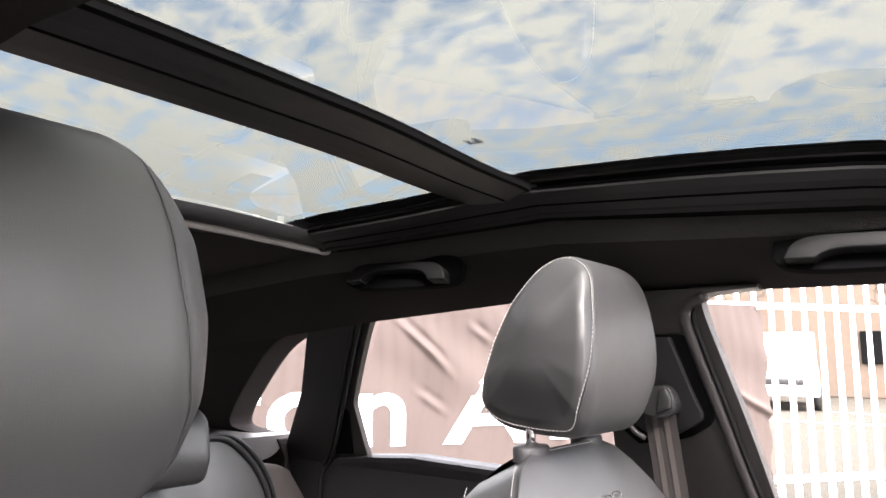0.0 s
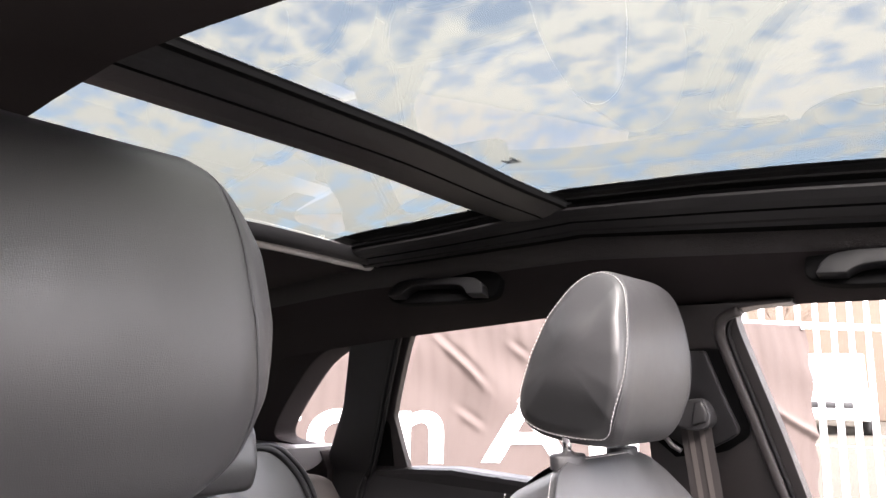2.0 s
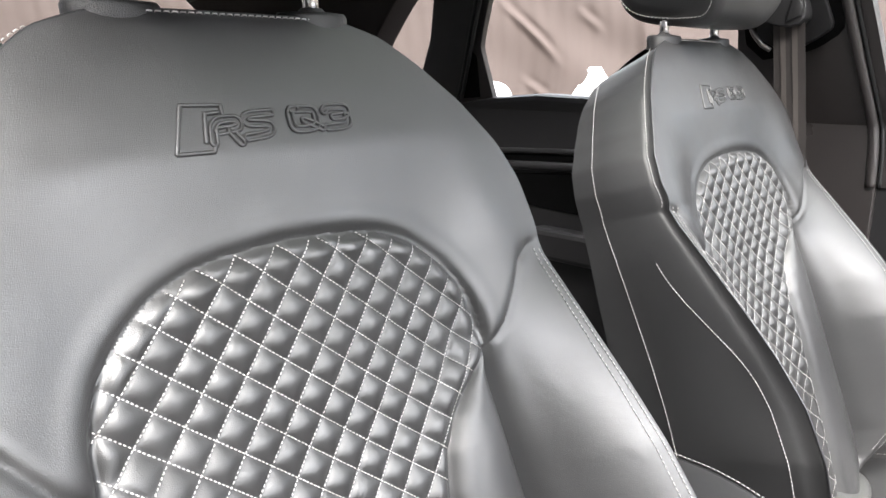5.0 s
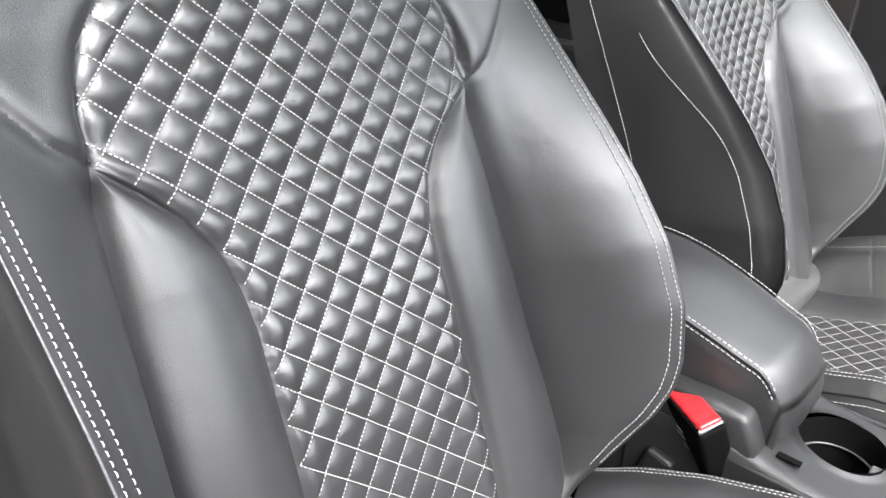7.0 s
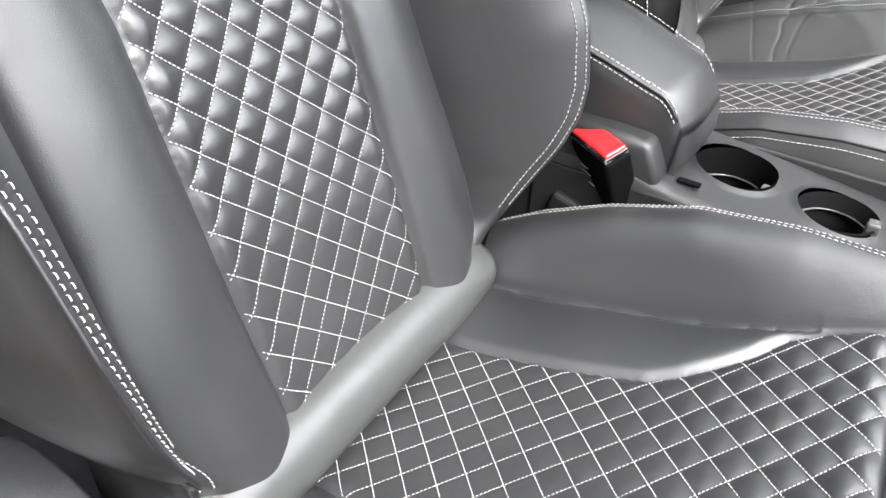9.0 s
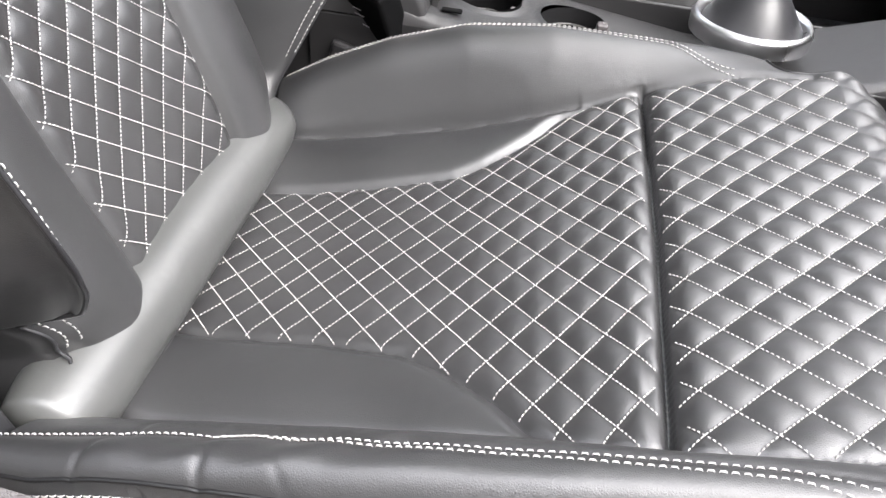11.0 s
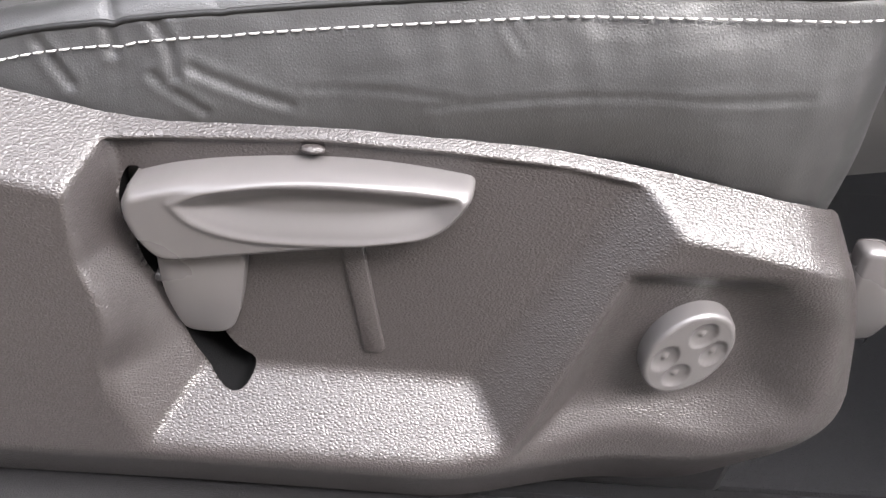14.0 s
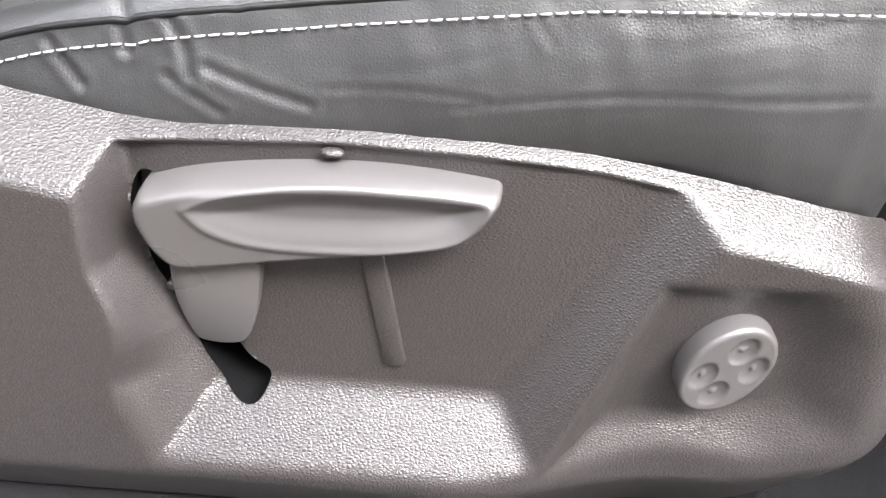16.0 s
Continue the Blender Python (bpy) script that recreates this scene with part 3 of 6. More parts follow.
def emboss(back):
    """Outlined letters and their slanted badge frame, pressed into the shoulder panel."""
    # strokes in the plane of the panel: across and up, in millimetres
    strokes = {
        "letter_r": [[(-44, 618), (-41, 633), (-25, 634), (-22.5, 631), (-24, 627), (-39, 625.5)], [(-30, 625), (-25, 617)]],
        "letter_s": [[(3, 636.5), (-15, 636), (-18, 633), (-17, 629.5), (-1, 629), (1, 626), (-2, 621.5), (-20, 620)]],
        "letter_q": [[(20, 638), (36, 638), (39.5, 635.5), (38, 626.5), (35, 623.5), (20, 622.8), (17, 625.5), (18, 635.5), (20, 638), (24, 638)], [(28, 629.5), (41.5, 623)]],
        "letter_3": [[(47, 635.5), (50, 638.5), (66, 638.5), (69, 636), (66.5, 631.3), (54, 630.8)], [(66.5, 631.3), (68, 628.5), (65, 623.5), (46, 623)]],
    }
    for name, lines in strokes.items():
        vs, fs = [], []
        for ln in lines:
            c = resample(rounded(np.array(ln) / 1000.0, times=2), 0.0008)
            d = np.gradient(c, axis=0)
            d /= np.linalg.norm(d, axis=1, keepdims=True) + 1e-12
            n = np.stack([-d[:, 1], d[:, 0]], 1) * 0.0021
            a = np.linspace(0.2, np.pi - 0.2, 5)
            cap = lambda p, q, z: np.array([p + q * math.cos(t) + z * math.sin(t) * 0.0021 for t in a])
            loop = np.vstack([c + n, cap(c[-1], n[-1], d[-1]), (c - n)[::-1], cap(c[0], -n[0], -d[0]), (c + n)[:2]])
            pts = tube_points(back_at(loop[:, 0], loop[:, 1], back_h(loop[:, 0], loop[:, 1], False) + 0.0005), 0.0013, 8)
            base = sum(len(v) for v in vs)
            vs.append(pts.reshape(-1, 3))
            fs += (grid_faces(*pts.shape[:2], None, True).reshape(-1, 4) + base).tolist()
        link(name, np.vstack(vs), fs, LEATHER, back, "letter pressed into the leather")
    for rim in ([(-0.0325, 0.6355), (-0.0320, 0.6432), (-0.0592, 0.6442), (-0.0705, 0.6122), (-0.0455, 0.6122), (-0.0435, 0.6165)], [(-0.0345, 0.6385), (-0.0448, 0.6378), (-0.0495, 0.6180)]):
        rim = resample(np.array(rim), 0.001)
        tube("embossed_frame", back_at(rim[:, 0], rim[:, 1], back_h(rim[:, 0], rim[:, 1], False) + 0.0003), 0.0015, LEATHER, back, sides=8)


# Cushion, by distance w forward: half width of the quilt, of the plain strip beside it, height of middle and of the bolster's crown.
c_mid = smooth([-0.03, 0.0, 0.05, 0.2, 0.3, 0.35, 0.42, 0.5], [-0.003, -0.003, -0.01, -0.016, -0.011, -0.006, -0.001, -0.004], 25)
c_out_crown = smooth([-0.03, 0.05, 0.12, 0.22, 0.27, 0.32, 0.38, 0.425, 0.47, 0.5, 0.53], [0.048, 0.054, 0.0565, 0.056, 0.0535, 0.052, 0.047, 0.042, 0.032, 0.022, 0.01], 25)
c_out_edge = smooth([-0.03, 0.0, 0.05, 0.08, 0.107, 0.162, 0.224, 0.318, 0.388, 0.43, 0.47, 0.5, 0.53], [0.056, 0.060, 0.066, 0.0695, 0.0705, 0.0645, 0.0561, 0.0413, 0.0244, 0.014, 0.003, -0.006, -0.014], 25)
c_quilt_half = smooth([-0.03, 0.0, 0.05, 0.13, 0.19, 0.215, 0.243, 0.262, 0.283, 0.31, 0.36, 0.45, 0.5], [0.09, 0.091, 0.093, 0.098, 0.107, 0.119, 0.138, 0.153, 0.176, 0.189, 0.196, 0.198, 0.19], 3)
c_strip_half = smooth([-0.03, 0.0, 0.1, 0.2, 0.26, 0.3, 0.36, 0.45, 0.5], [0.172, 0.176, 0.178, 0.182, 0.185, 0.19, 0.198, 0.2, 0.192])
c_crown = smooth([-0.03, 0.0, 0.05, 0.12, 0.2, 0.28, 0.36, 0.42, 0.46, 0.5], [0.040, 0.046, 0.058, 0.069, 0.072, 0.060, 0.038, 0.021, 0.010, -0.004])
c_crown_s = smooth([-0.03, 0.05, 0.3, 0.42, 0.5], [0.222, 0.236, 0.238, 0.236, 0.222])
c_edge = smooth([-0.03, 0.05, 0.3, 0.425, 0.445, 0.458, 0.468, 0.476, 0.484, 0.53], [0.25, 0.262, 0.264, 0.262, 0.256, 0.246, 0.23, 0.212, 0.202, 0.198], 5)
wl = np.linspace(-0.02, 0.355, 120)
ws = np.linspace(-0.02, 0.30, 100)
we = np.linspace(0.365, 0.5, 60)
C_SEAMS = [k * np.array((1, z)) for k in (np.stack([wl, c_quilt_half(wl)], 1), np.stack([ws, c_strip_half(ws)], 1), np.stack([we, c_quilt_half(we)], 1)) for z in (1, -1)]
C_SPLIT = [np.array([(0.360, -0.2), (0.362, 0.0), (0.358, 0.2)])]


OUTER = [-1]


def cushion_h(w, s, seams=True):
    """The height of the cushion; OUTER says which side has the door-side bolster."""
    s = -OUTER[0] * np.asarray(s)
    a = np.abs(s)
    mid, sq, sp, cr, sc, se = c_mid(w), c_quilt_half(w), c_strip_half(w), c_crown(w), c_crown_s(w), c_edge(w)
    cr = np.where(s < 0, c_out_crown(w), cr)
    sc = np.where(s < 0, 0.228, sc)
    pan = mid + 0.010 * (a / 0.18) ** 2.5
    strip = pan + 0.006 * np.sin(np.pi * np.clip((a - sq) / np.maximum(sp - sq, 0.003), 0, 1)) * np.clip((sp - sq) / 0.06, 0, 1)
    root = mid + 0.010 * (sp / 0.18) ** 2.5
    t = np.clip((a - sp) / np.maximum(sc - sp, 0.004), 0, 1)
    up = root + (cr - root) * np.sin(t * np.pi / 2) ** 1.1
    t2 = np.clip((a - sc) / np.maximum(se - sc, 0.004), 0, 1)
    bulge = c_out_crown(w) + (c_out_edge(w) - c_out_crown(w)) * t2**1.3 + 0.014 * np.sin(np.pi * t2) ** 0.8
    down = np.where(s < 0, bulge, cr - 0.014 * t2**2)
    h = np.where(a < sq, pan, np.where(a < sp, strip, np.where(a < sc, up, down)))
    if seams:
        flat = np.stack([np.ravel(w), np.ravel(s)], 1)
        d = near_line(flat, C_SEAMS).reshape(np.shape(w))
        d2 = near_line(flat, C_SPLIT).reshape(np.shape(w))
        h = h - 0.0036 * np.exp(-((d / 0.0048) ** 2))
        split = (a < sq + 0.004) * (0.009 * np.exp(-((d2 / 0.0026) ** 2)) + 0.003 * np.exp(-((d2 / 0.009) ** 2)))
        h = h - split + (a < sq) * 0.0012 * np.exp(-(((d2 - 0.02) / 0.012) ** 2))
        both = np.minimum(d, d2)
        q1 = quilt(C_ROWS, *pan_pq(-OUTER[0] * s, w))
        q2 = quilt(T_ROWS, *thigh_pq(-OUTER[0] * s, w))
        h = h + np.where(a < sq, 0.0046 * np.where(w < 0.36, q1 * (0.25 + 0.5 * ease((w - 0.12) / 0.22)), 0.78 * q2) * np.clip(both / 0.014, 0, 1) ** 0.75 - 0.001, 0)
        # wear creases on the outer bolster
        out = (s < -sp) * np.clip((0.25 - w) / 0.1, 0, 1)
        h = h - out * 0.0012 * np.exp(-(((w - 0.13 - 0.3 * (a - 0.2) - 0.002 * np.sin(a * 260)) / 0.003) ** 2)) - out * 0.0010 * np.exp(-(((w - 0.09 + 0.2 * (a - 0.2)) / 0.0028) ** 2)) - out * 0.0008 * np.exp(-(((w - 0.165 - 0.6 * (a - 0.22)) / 0.0026) ** 2))
        h = h + (s < -sp) * 0.0009 * np.sin(w * 61 + 5 * np.sin(a * 40 + w * 17)) * np.sin(np.clip((a - 0.2) / 0.064, 0, 1) * np.pi) * np.clip((0.40 - w) / 0.2, 0.2, 1)
    return h


def creases(x, z):
    """Wear folds in the leather of the cushion's outer side."""
    p = np.stack([x.ravel(), z.ravel()], 1)
    out = np.zeros(len(p))
    for ln, deep, wide in (([(0.352, 0.519), (0.370, 0.513), (0.392, 0.508)], 0.0007, 0.0026), ([(0.337, 0.514), (0.345, 0.509), (0.357, 0.502)], 0.0007, 0.0026),
                           ([(0.29, 0.522), (0.295, 0.516), (0.302, 0.508)], 0.001, 0.003), ([(0.336, 0.545), (0.337, 0.536), (0.345, 0.525), (0.346, 0.515)], 0.001, 0.0032),
                           ([(0.318, 0.535), (0.321, 0.522)], 0.0009, 0.003), ([(0.476, 0.545), (0.482, 0.538)], 0.0003, 0.0022),
                           ([(0.45, 0.512), (0.487, 0.519), (0.528, 0.523), (0.568, 0.523), (0.60, 0.526)], 0.0003, 0.002), ([(0.40, 0.515), (0.43, 0.518), (0.46, 0.516)], 0.0003, 0.002)):
        wide = wide * 0.7
        d = near_line(p, [rounded(ln, times=2)])
        out += deep * np.exp(-((d / wide) ** 2)) - 0.4 * deep * np.exp(-(((d - 2.2 * wide) / wide) ** 2))
    soft = np.array([noise.noise(Vector((a * 22, 0, b * 40))) * 0.0007 + noise.noise(Vector((a * 85 + b * 30, 3, b * 28))) * 0.00045 + noise.noise(Vector((a * 60, 7, b * 190 - a * 40))) * 0.0002 for a, b in p])
    return (1.3 * out + 1.0 * soft).reshape(x.shape)


def cushion(seat):
    w = np.linspace(-0.004, 0.518, 310)
    c = np.linspace(-1, 1, 311)
    S = c[None] * c_edge(w)[:, None]
    W = np.broadcast_to(w[:, None], S.shape)
    P = cushion_at(W, S, cushion_h(W, S))
    # the front rolls down
    roll = []
    base_s, base_h = S[-1], cushion_h(W[-1:], S[-1:])[0]
    for a in np.linspace(0.08, 1, 22):
        ang = a * np.pi / 2
        wq, sq = 0.518 + 0.045 * math.sin(ang), base_s * (1 - 0.03 * a)
        bump = np.where(np.abs(sq) < 0.19, 0.0045 * (quilt(T_ROWS, *thigh_pq(sq, 0.518 + 0.07 * a)) - quilt(T_ROWS, *thigh_pq(sq, 0.518))), 0) * (1 - a)
        roll.append(cushion_at(wq - 0.03 * (np.abs(c) ** 6) * a, sq, base_h - 0.05 * (1 - math.cos(ang)) + bump))
    for a in (0.03, 0.06, 0.09):
        roll.append(cushion_at(0.563 - 0.03 * np.abs(c) ** 6 - 0.1 * a, base_s * 0.97, base_h - 0.05 - a))
    P = np.concatenate([P, np.array(roll)], 0)
    wm = np.r_[(w[:-1] + w[1:]) / 2, np.full(len(roll), 0.51)][:, None] + 0 * c[None, 1:]
    sm = (np.r_[S, np.array([base_s] * len(roll))][1:, 1:] + np.r_[S, np.array([base_s] * len(roll))][1:, :-1]) / 2
    am = np.abs(sm)
    ww = np.minimum(wm, 0.5)
    q = am < c_quilt_half(ww)
    strip = ~q & (am < c_strip_half(ww)) & (wm < 0.3)
    bol = ~q & ~strip
    body = link("seat_cushion", *cushion_base(), LEATHER_DARK, seat, "dark leather cushion base")
    sheet("quilted_insert", P, LEATHER, body, "grey leather with quilted diamonds", keep=q & (wm < 0.36))
    sheet("thigh_support", P, LEATHER, body, "quilted leather thigh support", keep=q & (wm >= 0.36))
    for side in (-1, 1):
        sheet("cushion_strip", P, LEATHER, body, keep=strip & (sm * side > 0))
        sheet("cushion_bolster", P, LEATHER, body, keep=bol & (sm * side > 0))
        k = np.linspace(0, 1, 60)
        e, eh = P[:, 0 if side < 0 else -1], None
        drop = np.zeros((len(P), len(k), 3))
        for j, kk in enumerate(k):
            drop[:, j] = e + side * EY * (0.012 * math.sin(kk * np.pi * 0.8)) + np.array([0, 0, -1.0]) * (kk * (0.075 + 0.05 * ease((e[:, :1] - 0.53) / 0.12)))
        drop[:, 0] = e
        if side == OUTER[0] == -1:
            drop[:, 1:, 1] += creases(drop[:, 1:, 0], drop[:, 1:, 2])
        sheet("cushion_side", drop, LEATHER, body, "creased leather cushion side", flip=side < 0)
        tube("piping", e[:-8] + np.array([0, 0, 0.0]), 0.0014, RUBBER, body, sides=6)
    st = Stitches()
    for lo, hi, both, pq, guess in ((0.004, 0.355, C_ROWS, pan_pq, 0.2), (0.366, 0.517, T_ROWS, thigh_pq, 0.43)):
        for rows in both:
            for n in range(-24, 34):
                s = np.linspace(-0.2, 0.2, 420)
                wq = quilt_line(rows, n, pq, s, guess)
                ok = (wq > lo) & (wq < hi)
                ok &= np.abs(s) < c_quilt_half(np.clip(wq, -0.03, 0.518)) - 0.002
                idx = np.where(ok)[0]
                if len(idx) < 8:
                    continue
                for r in np.split(idx, np.where(np.diff(idx) > 1)[0] + 1):
                    if len(r) > 8:
                        st.run(cushion_at(wq[r], s[r], cushion_h(wq[r], s[r]) + 0.0009), CN, pitch=0.0034, length=0.0021, wide=0.00092, lift=0.0008)
    st.make("quilt_stitching", THREAD, body, "white quilting thread")
    st = Stitches()
    for side in (-1, 1):
        for inset in (0.0, 0.006):
            w1 = np.linspace(0.0, 0.44, 240)
            s1 = 0.230 + 0.01 * np.sin(w1 / 0.44 * np.pi) + inset - 0.03 * ease((w1 - 0.38) / 0.06)
            if side == OUTER[0]:
                s1 = 0.231 + inset * ease((w1 - 0.12) / 0.12) + 0.006 * ease((w1 - 0.40) / 0.04)
            if inset and side == OUTER[0]:
                w1, s1 = w1[75:], s1[75:]
            st.run(cushion_at(w1, side * s1, cushion_h(w1, side * s1) + (0.0016 if side == OUTER[0] else 0.0005)), lambda p, z=side: CN * 0.8 - z * EY * 0.5, pitch=0.0046, length=0.0033, wide=0.0010, lift=0.0008)
        w1 = np.linspace(0.0, 0.5, 240)
        e = cushion_at(w1, side * (c_edge(w1) + 0.0038), cushion_h(w1, side * c_edge(w1)) - 0.008)
        st.run(e, side * EY, pitch=0.0056, length=0.0044, wide=0.0010, lift=0.0008)
    st.make("edge_stitching", THREAD, body, "white seam thread")


def cushion_base():
    bm = boxbm((0.44, 0.42, 0.10), (0.43, SEAT_Y, 0.39), 0.02, 3, Matrix.Rotation(-RISE, 4, "Y"))
    v = [tuple(x.co) for x in bm.verts]
    bm.verts.index_update()
    f = [[x.index for x in p.verts] for p in bm.faces]
    bm.free()
    return v, f


def headrest(seat):
    prof = np.array([(0.012, 1.152), (0.031, 1.19), (0.040, 1.24), (0.037, 1.299), (0.025, 1.346), (-0.006, 1.366), (-0.040, 1.359),
                     (-0.068, 1.323), (-0.094, 1.268), (-0.117, 1.205), (-0.122, 1.18), (-0.109, 1.16), (-0.08, 1.150), (-0.02, 1.145)])
    n = len(prof)

    def cr(u):
        i, f = int(u) % n, u - int(u)
        p0, p1, p2, p3 = prof[i - 1], prof[i], prof[(i + 1) % n], prof[(i + 2) % n]
        return 0.5 * (2 * p1 + (p2 - p0) * f + (2 * p0 - 5 * p1 + 4 * p2 - p3) * f * f + (3 * p1 - p0 - 3 * p2 + p3) * f**3)

    ring = np.array([cr(u) for u in np.linspace(0, n, 112, endpoint=False)])
    mid = np.array([-0.04, 1.255])
    # rows from one cheek across the front to the other: place across and size of the ring
    sg = np.linspace(-1, 1, 81)
    rows = [(-1.0 - 0.06 * math.sin(k * np.pi / 2), 0.91 * (1 - k) + 0.004) for k in (1.0, 0.9, 0.75, 0.6, 0.45, 0.3, 0.15)]
    rows += [(x, 1 - 0.09 * np.clip((abs(x) - 0.74) / 0.26, 0, 1) ** 2.0) for x in sg]
    rows += [(-x, g) for x, g in rows[6::-1]]
    half = np.interp(ring[:, 1], [1.14, 1.17, 1.21, 1.26, 1.31, 1.35, 1.38], [0.086, 0.106, 0.115, 0.114, 0.105, 0.086, 0.064])
    back_in = 0.012 * np.clip((0.02 - ring[:, 0]) / 0.15, 0, 1)
    P = np.zeros((len(rows), len(ring), 3))
    for i, (x, g) in enumerate(rows):
        r = mid + (ring - mid) * g
        kk = np.clip((0.9 - g) / 0.6, 0, 1) if abs(x) >= 1 else 0.0
        hb = (half - back_in) * (1 - kk) + 0.110 * kk
        P[i, :, 0], P[i, :, 2], P[i, :, 1] = r[:, 0], r[:, 1], SEAT_Y + x * hb
    xs = np.array([x for x, _ in rows])
    # the seam stands off the side at the top and sweeps out round the cheek's lower front corner
    front = ease((ring[:, 0] + 0.07) / 0.05)
    seam = np.interp(ring[:, 1], [1.145, 1.165, 1.19, 1.22, 1.27, 1.31, 1.36], [0.985, 0.98, 0.965, 0.915, 0.855, 0.835, 0.86]) * front + 0.975 * (1 - front)
    dip = 0.0013 * np.exp(-(((np.abs(xs)[:, None] - seam[None]) / 0.02) ** 2))
    to = np.stack([mid[0] - P[..., 0], 0 * P[..., 0], mid[1] - P[..., 2]], -1)
    to /= np.linalg.norm(to, axis=-1, keepdims=True) + 1e-9
    P += to * dip[..., None]
    head = sheet("headrest", P, LEATHER, seat, "smooth grey leather headrest with piped, stitched edges", wrap=True)
    st = Stitches()
    for side in (-1, 1):
        def at_seam(off, side=side):
            pos = np.interp(side * np.minimum(seam + off, 0.998), xs, np.arange(len(xs)))
            lo = np.clip(pos.astype(int), 0, len(xs) - 2)
            f = (pos - lo)[:, None]
            jj = np.arange(len(ring))
            return P[lo, jj] * (1 - f) + P[lo + 1, jj] * f

        line = at_seam(-0.01)
        tube("piping", np.vstack([line, line[:2]]), 0.0013, LEATHER_DARK, head, sides=6)
        if side > 0:
            continue
        ring3 = at_seam(0.026)
        cen = np.array([mid[0], 0, mid[1]])
        st.run(np.vstack([ring3, ring3[:1]]), lambda p, c=cen, z=side: (lambda q: q / np.linalg.norm(q))((p - c) * (1, 0, 1) + z * EY * 0.05), pitch=0.0055, length=0.0040, wide=0.0011, lift=0.0016)
    st.make("edge_stitching", THREAD, head, "white seam thread")
    for y in (-0.075, 0.078):
        tube("headrest_post", [(-0.058, SEAT_Y + y, 1.10), (-0.06, SEAT_Y + y, 1.20)], 0.0062, CHROME, head, "chrome headrest post", sides=16)
        k = np.linspace(0, 2 * np.pi, 28, endpoint=False)
        rows = [(0.030, 1.116), (0.031, 1.131), (0.029, 1.134), (0.012, 1.1355), (0.009, 1.138), (0.0, 1.138)]
        pts = np.array([[(-0.058 + r * 0.62 * math.cos(a), SEAT_Y + y + r * math.sin(a), z) for a in k] for r, z in rows])
        sheet("post_collar", pts, PLASTIC_DARK, head, "black plastic collar", wrap=True, flip=True)


far_seat = build_seat(1)
far_seat.location = (0.3, 0.360, 0.2)
near_seat = build_seat(-1)
tagged(near_seat, "grey leather driver's sports seat with white diamond quilting")
tagged(far_seat, "grey leather passenger sports seat with diamond quilting beyond the armrest")


# ---- driver's seat: valance, levers ----
def polygon_distance(pts, poly):
    """Signed distance to a closed outline: negative inside."""
    poly = np.asarray(poly, float)
    a, b = poly, np.roll(poly, -1, 0)
    best = np.full(len(pts), 9.0)
    odd = np.zeros(len(pts), bool)
    for p, q in zip(a, b):
        d = q - p
        if d @ d < 1e-12:
            continue
        t = np.clip(((pts - p) @ d) / (d @ d), 0, 1)
        best = np.minimum(best, np.linalg.norm(pts - p - t[:, None] * d, axis=1))
        cross = (p[1] > pts[:, 1]) != (q[1] > pts[:, 1])
        with np.errstate(divide="ignore", invalid="ignore"):
            x = p[0] + (pts[:, 1] - p[1]) / (q[1] - p[1]) * (q[0] - p[0])
        odd ^= cross & (pts[:, 0] < x)
    return np.where(odd, -best, best)


SIDE_Y = -0.640
SLOT = rounded([(0.3178, 0.455), (0.318, 0.468), (0.3225, 0.4775), (0.328, 0.479), (0.338, 0.460), (0.338, 0.43), (0.350, 0.405), (0.357, 0.390), (0.362, 0.382), (0.372, 0.3755), (0.367, 0.364),
                (0.359, 0.362), (0.349, 0.368), (0.342, 0.380), (0.336, 0.398), (0.330, 0.417), (0.3225, 0.434), (0.3178, 0.455)], times=2)
valance_top = smooth([0.16, 0.25, 0.275, 0.317, 0.342, 0.40, 0.42, 0.459, 0.494, 0.53, 0.555, 0.59, 0.616, 0.635, 0.646, 0.656, 0.669, 0.68],
                     [0.528, 0.513, 0.506, 0.498, 0.497, 0.5, 0.5005, 0.4995, 0.4975, 0.493, 0.489, 0.4825, 0.477, 0.470, 0.461, 0.443, 0.405, 0.372], 5)
lip_z = smooth([0.16, 0.34, 0.415, 0.52, 0.58, 0.61, 0.635, 0.68], [0.339, 0.341, 0.340, 0.338, 0.335, 0.339, 0.350, 0.366], 15)


def valance_bottom(x):
    return np.minimum(lip_z(x) - 0.045 * ease((0.68 - x) / 0.08), valance_top(x) - 0.001)


def smax(a, b, k):
    """The larger of two heights, with the crease rounded over about k."""
    d = np.clip(0.5 + 0.5 * (a - b) / k, 0, 1)
    return b + (a - b) * d + k * d * (1 - d)


def smin(a, b, k):
    return -smax(-a, -b, k)


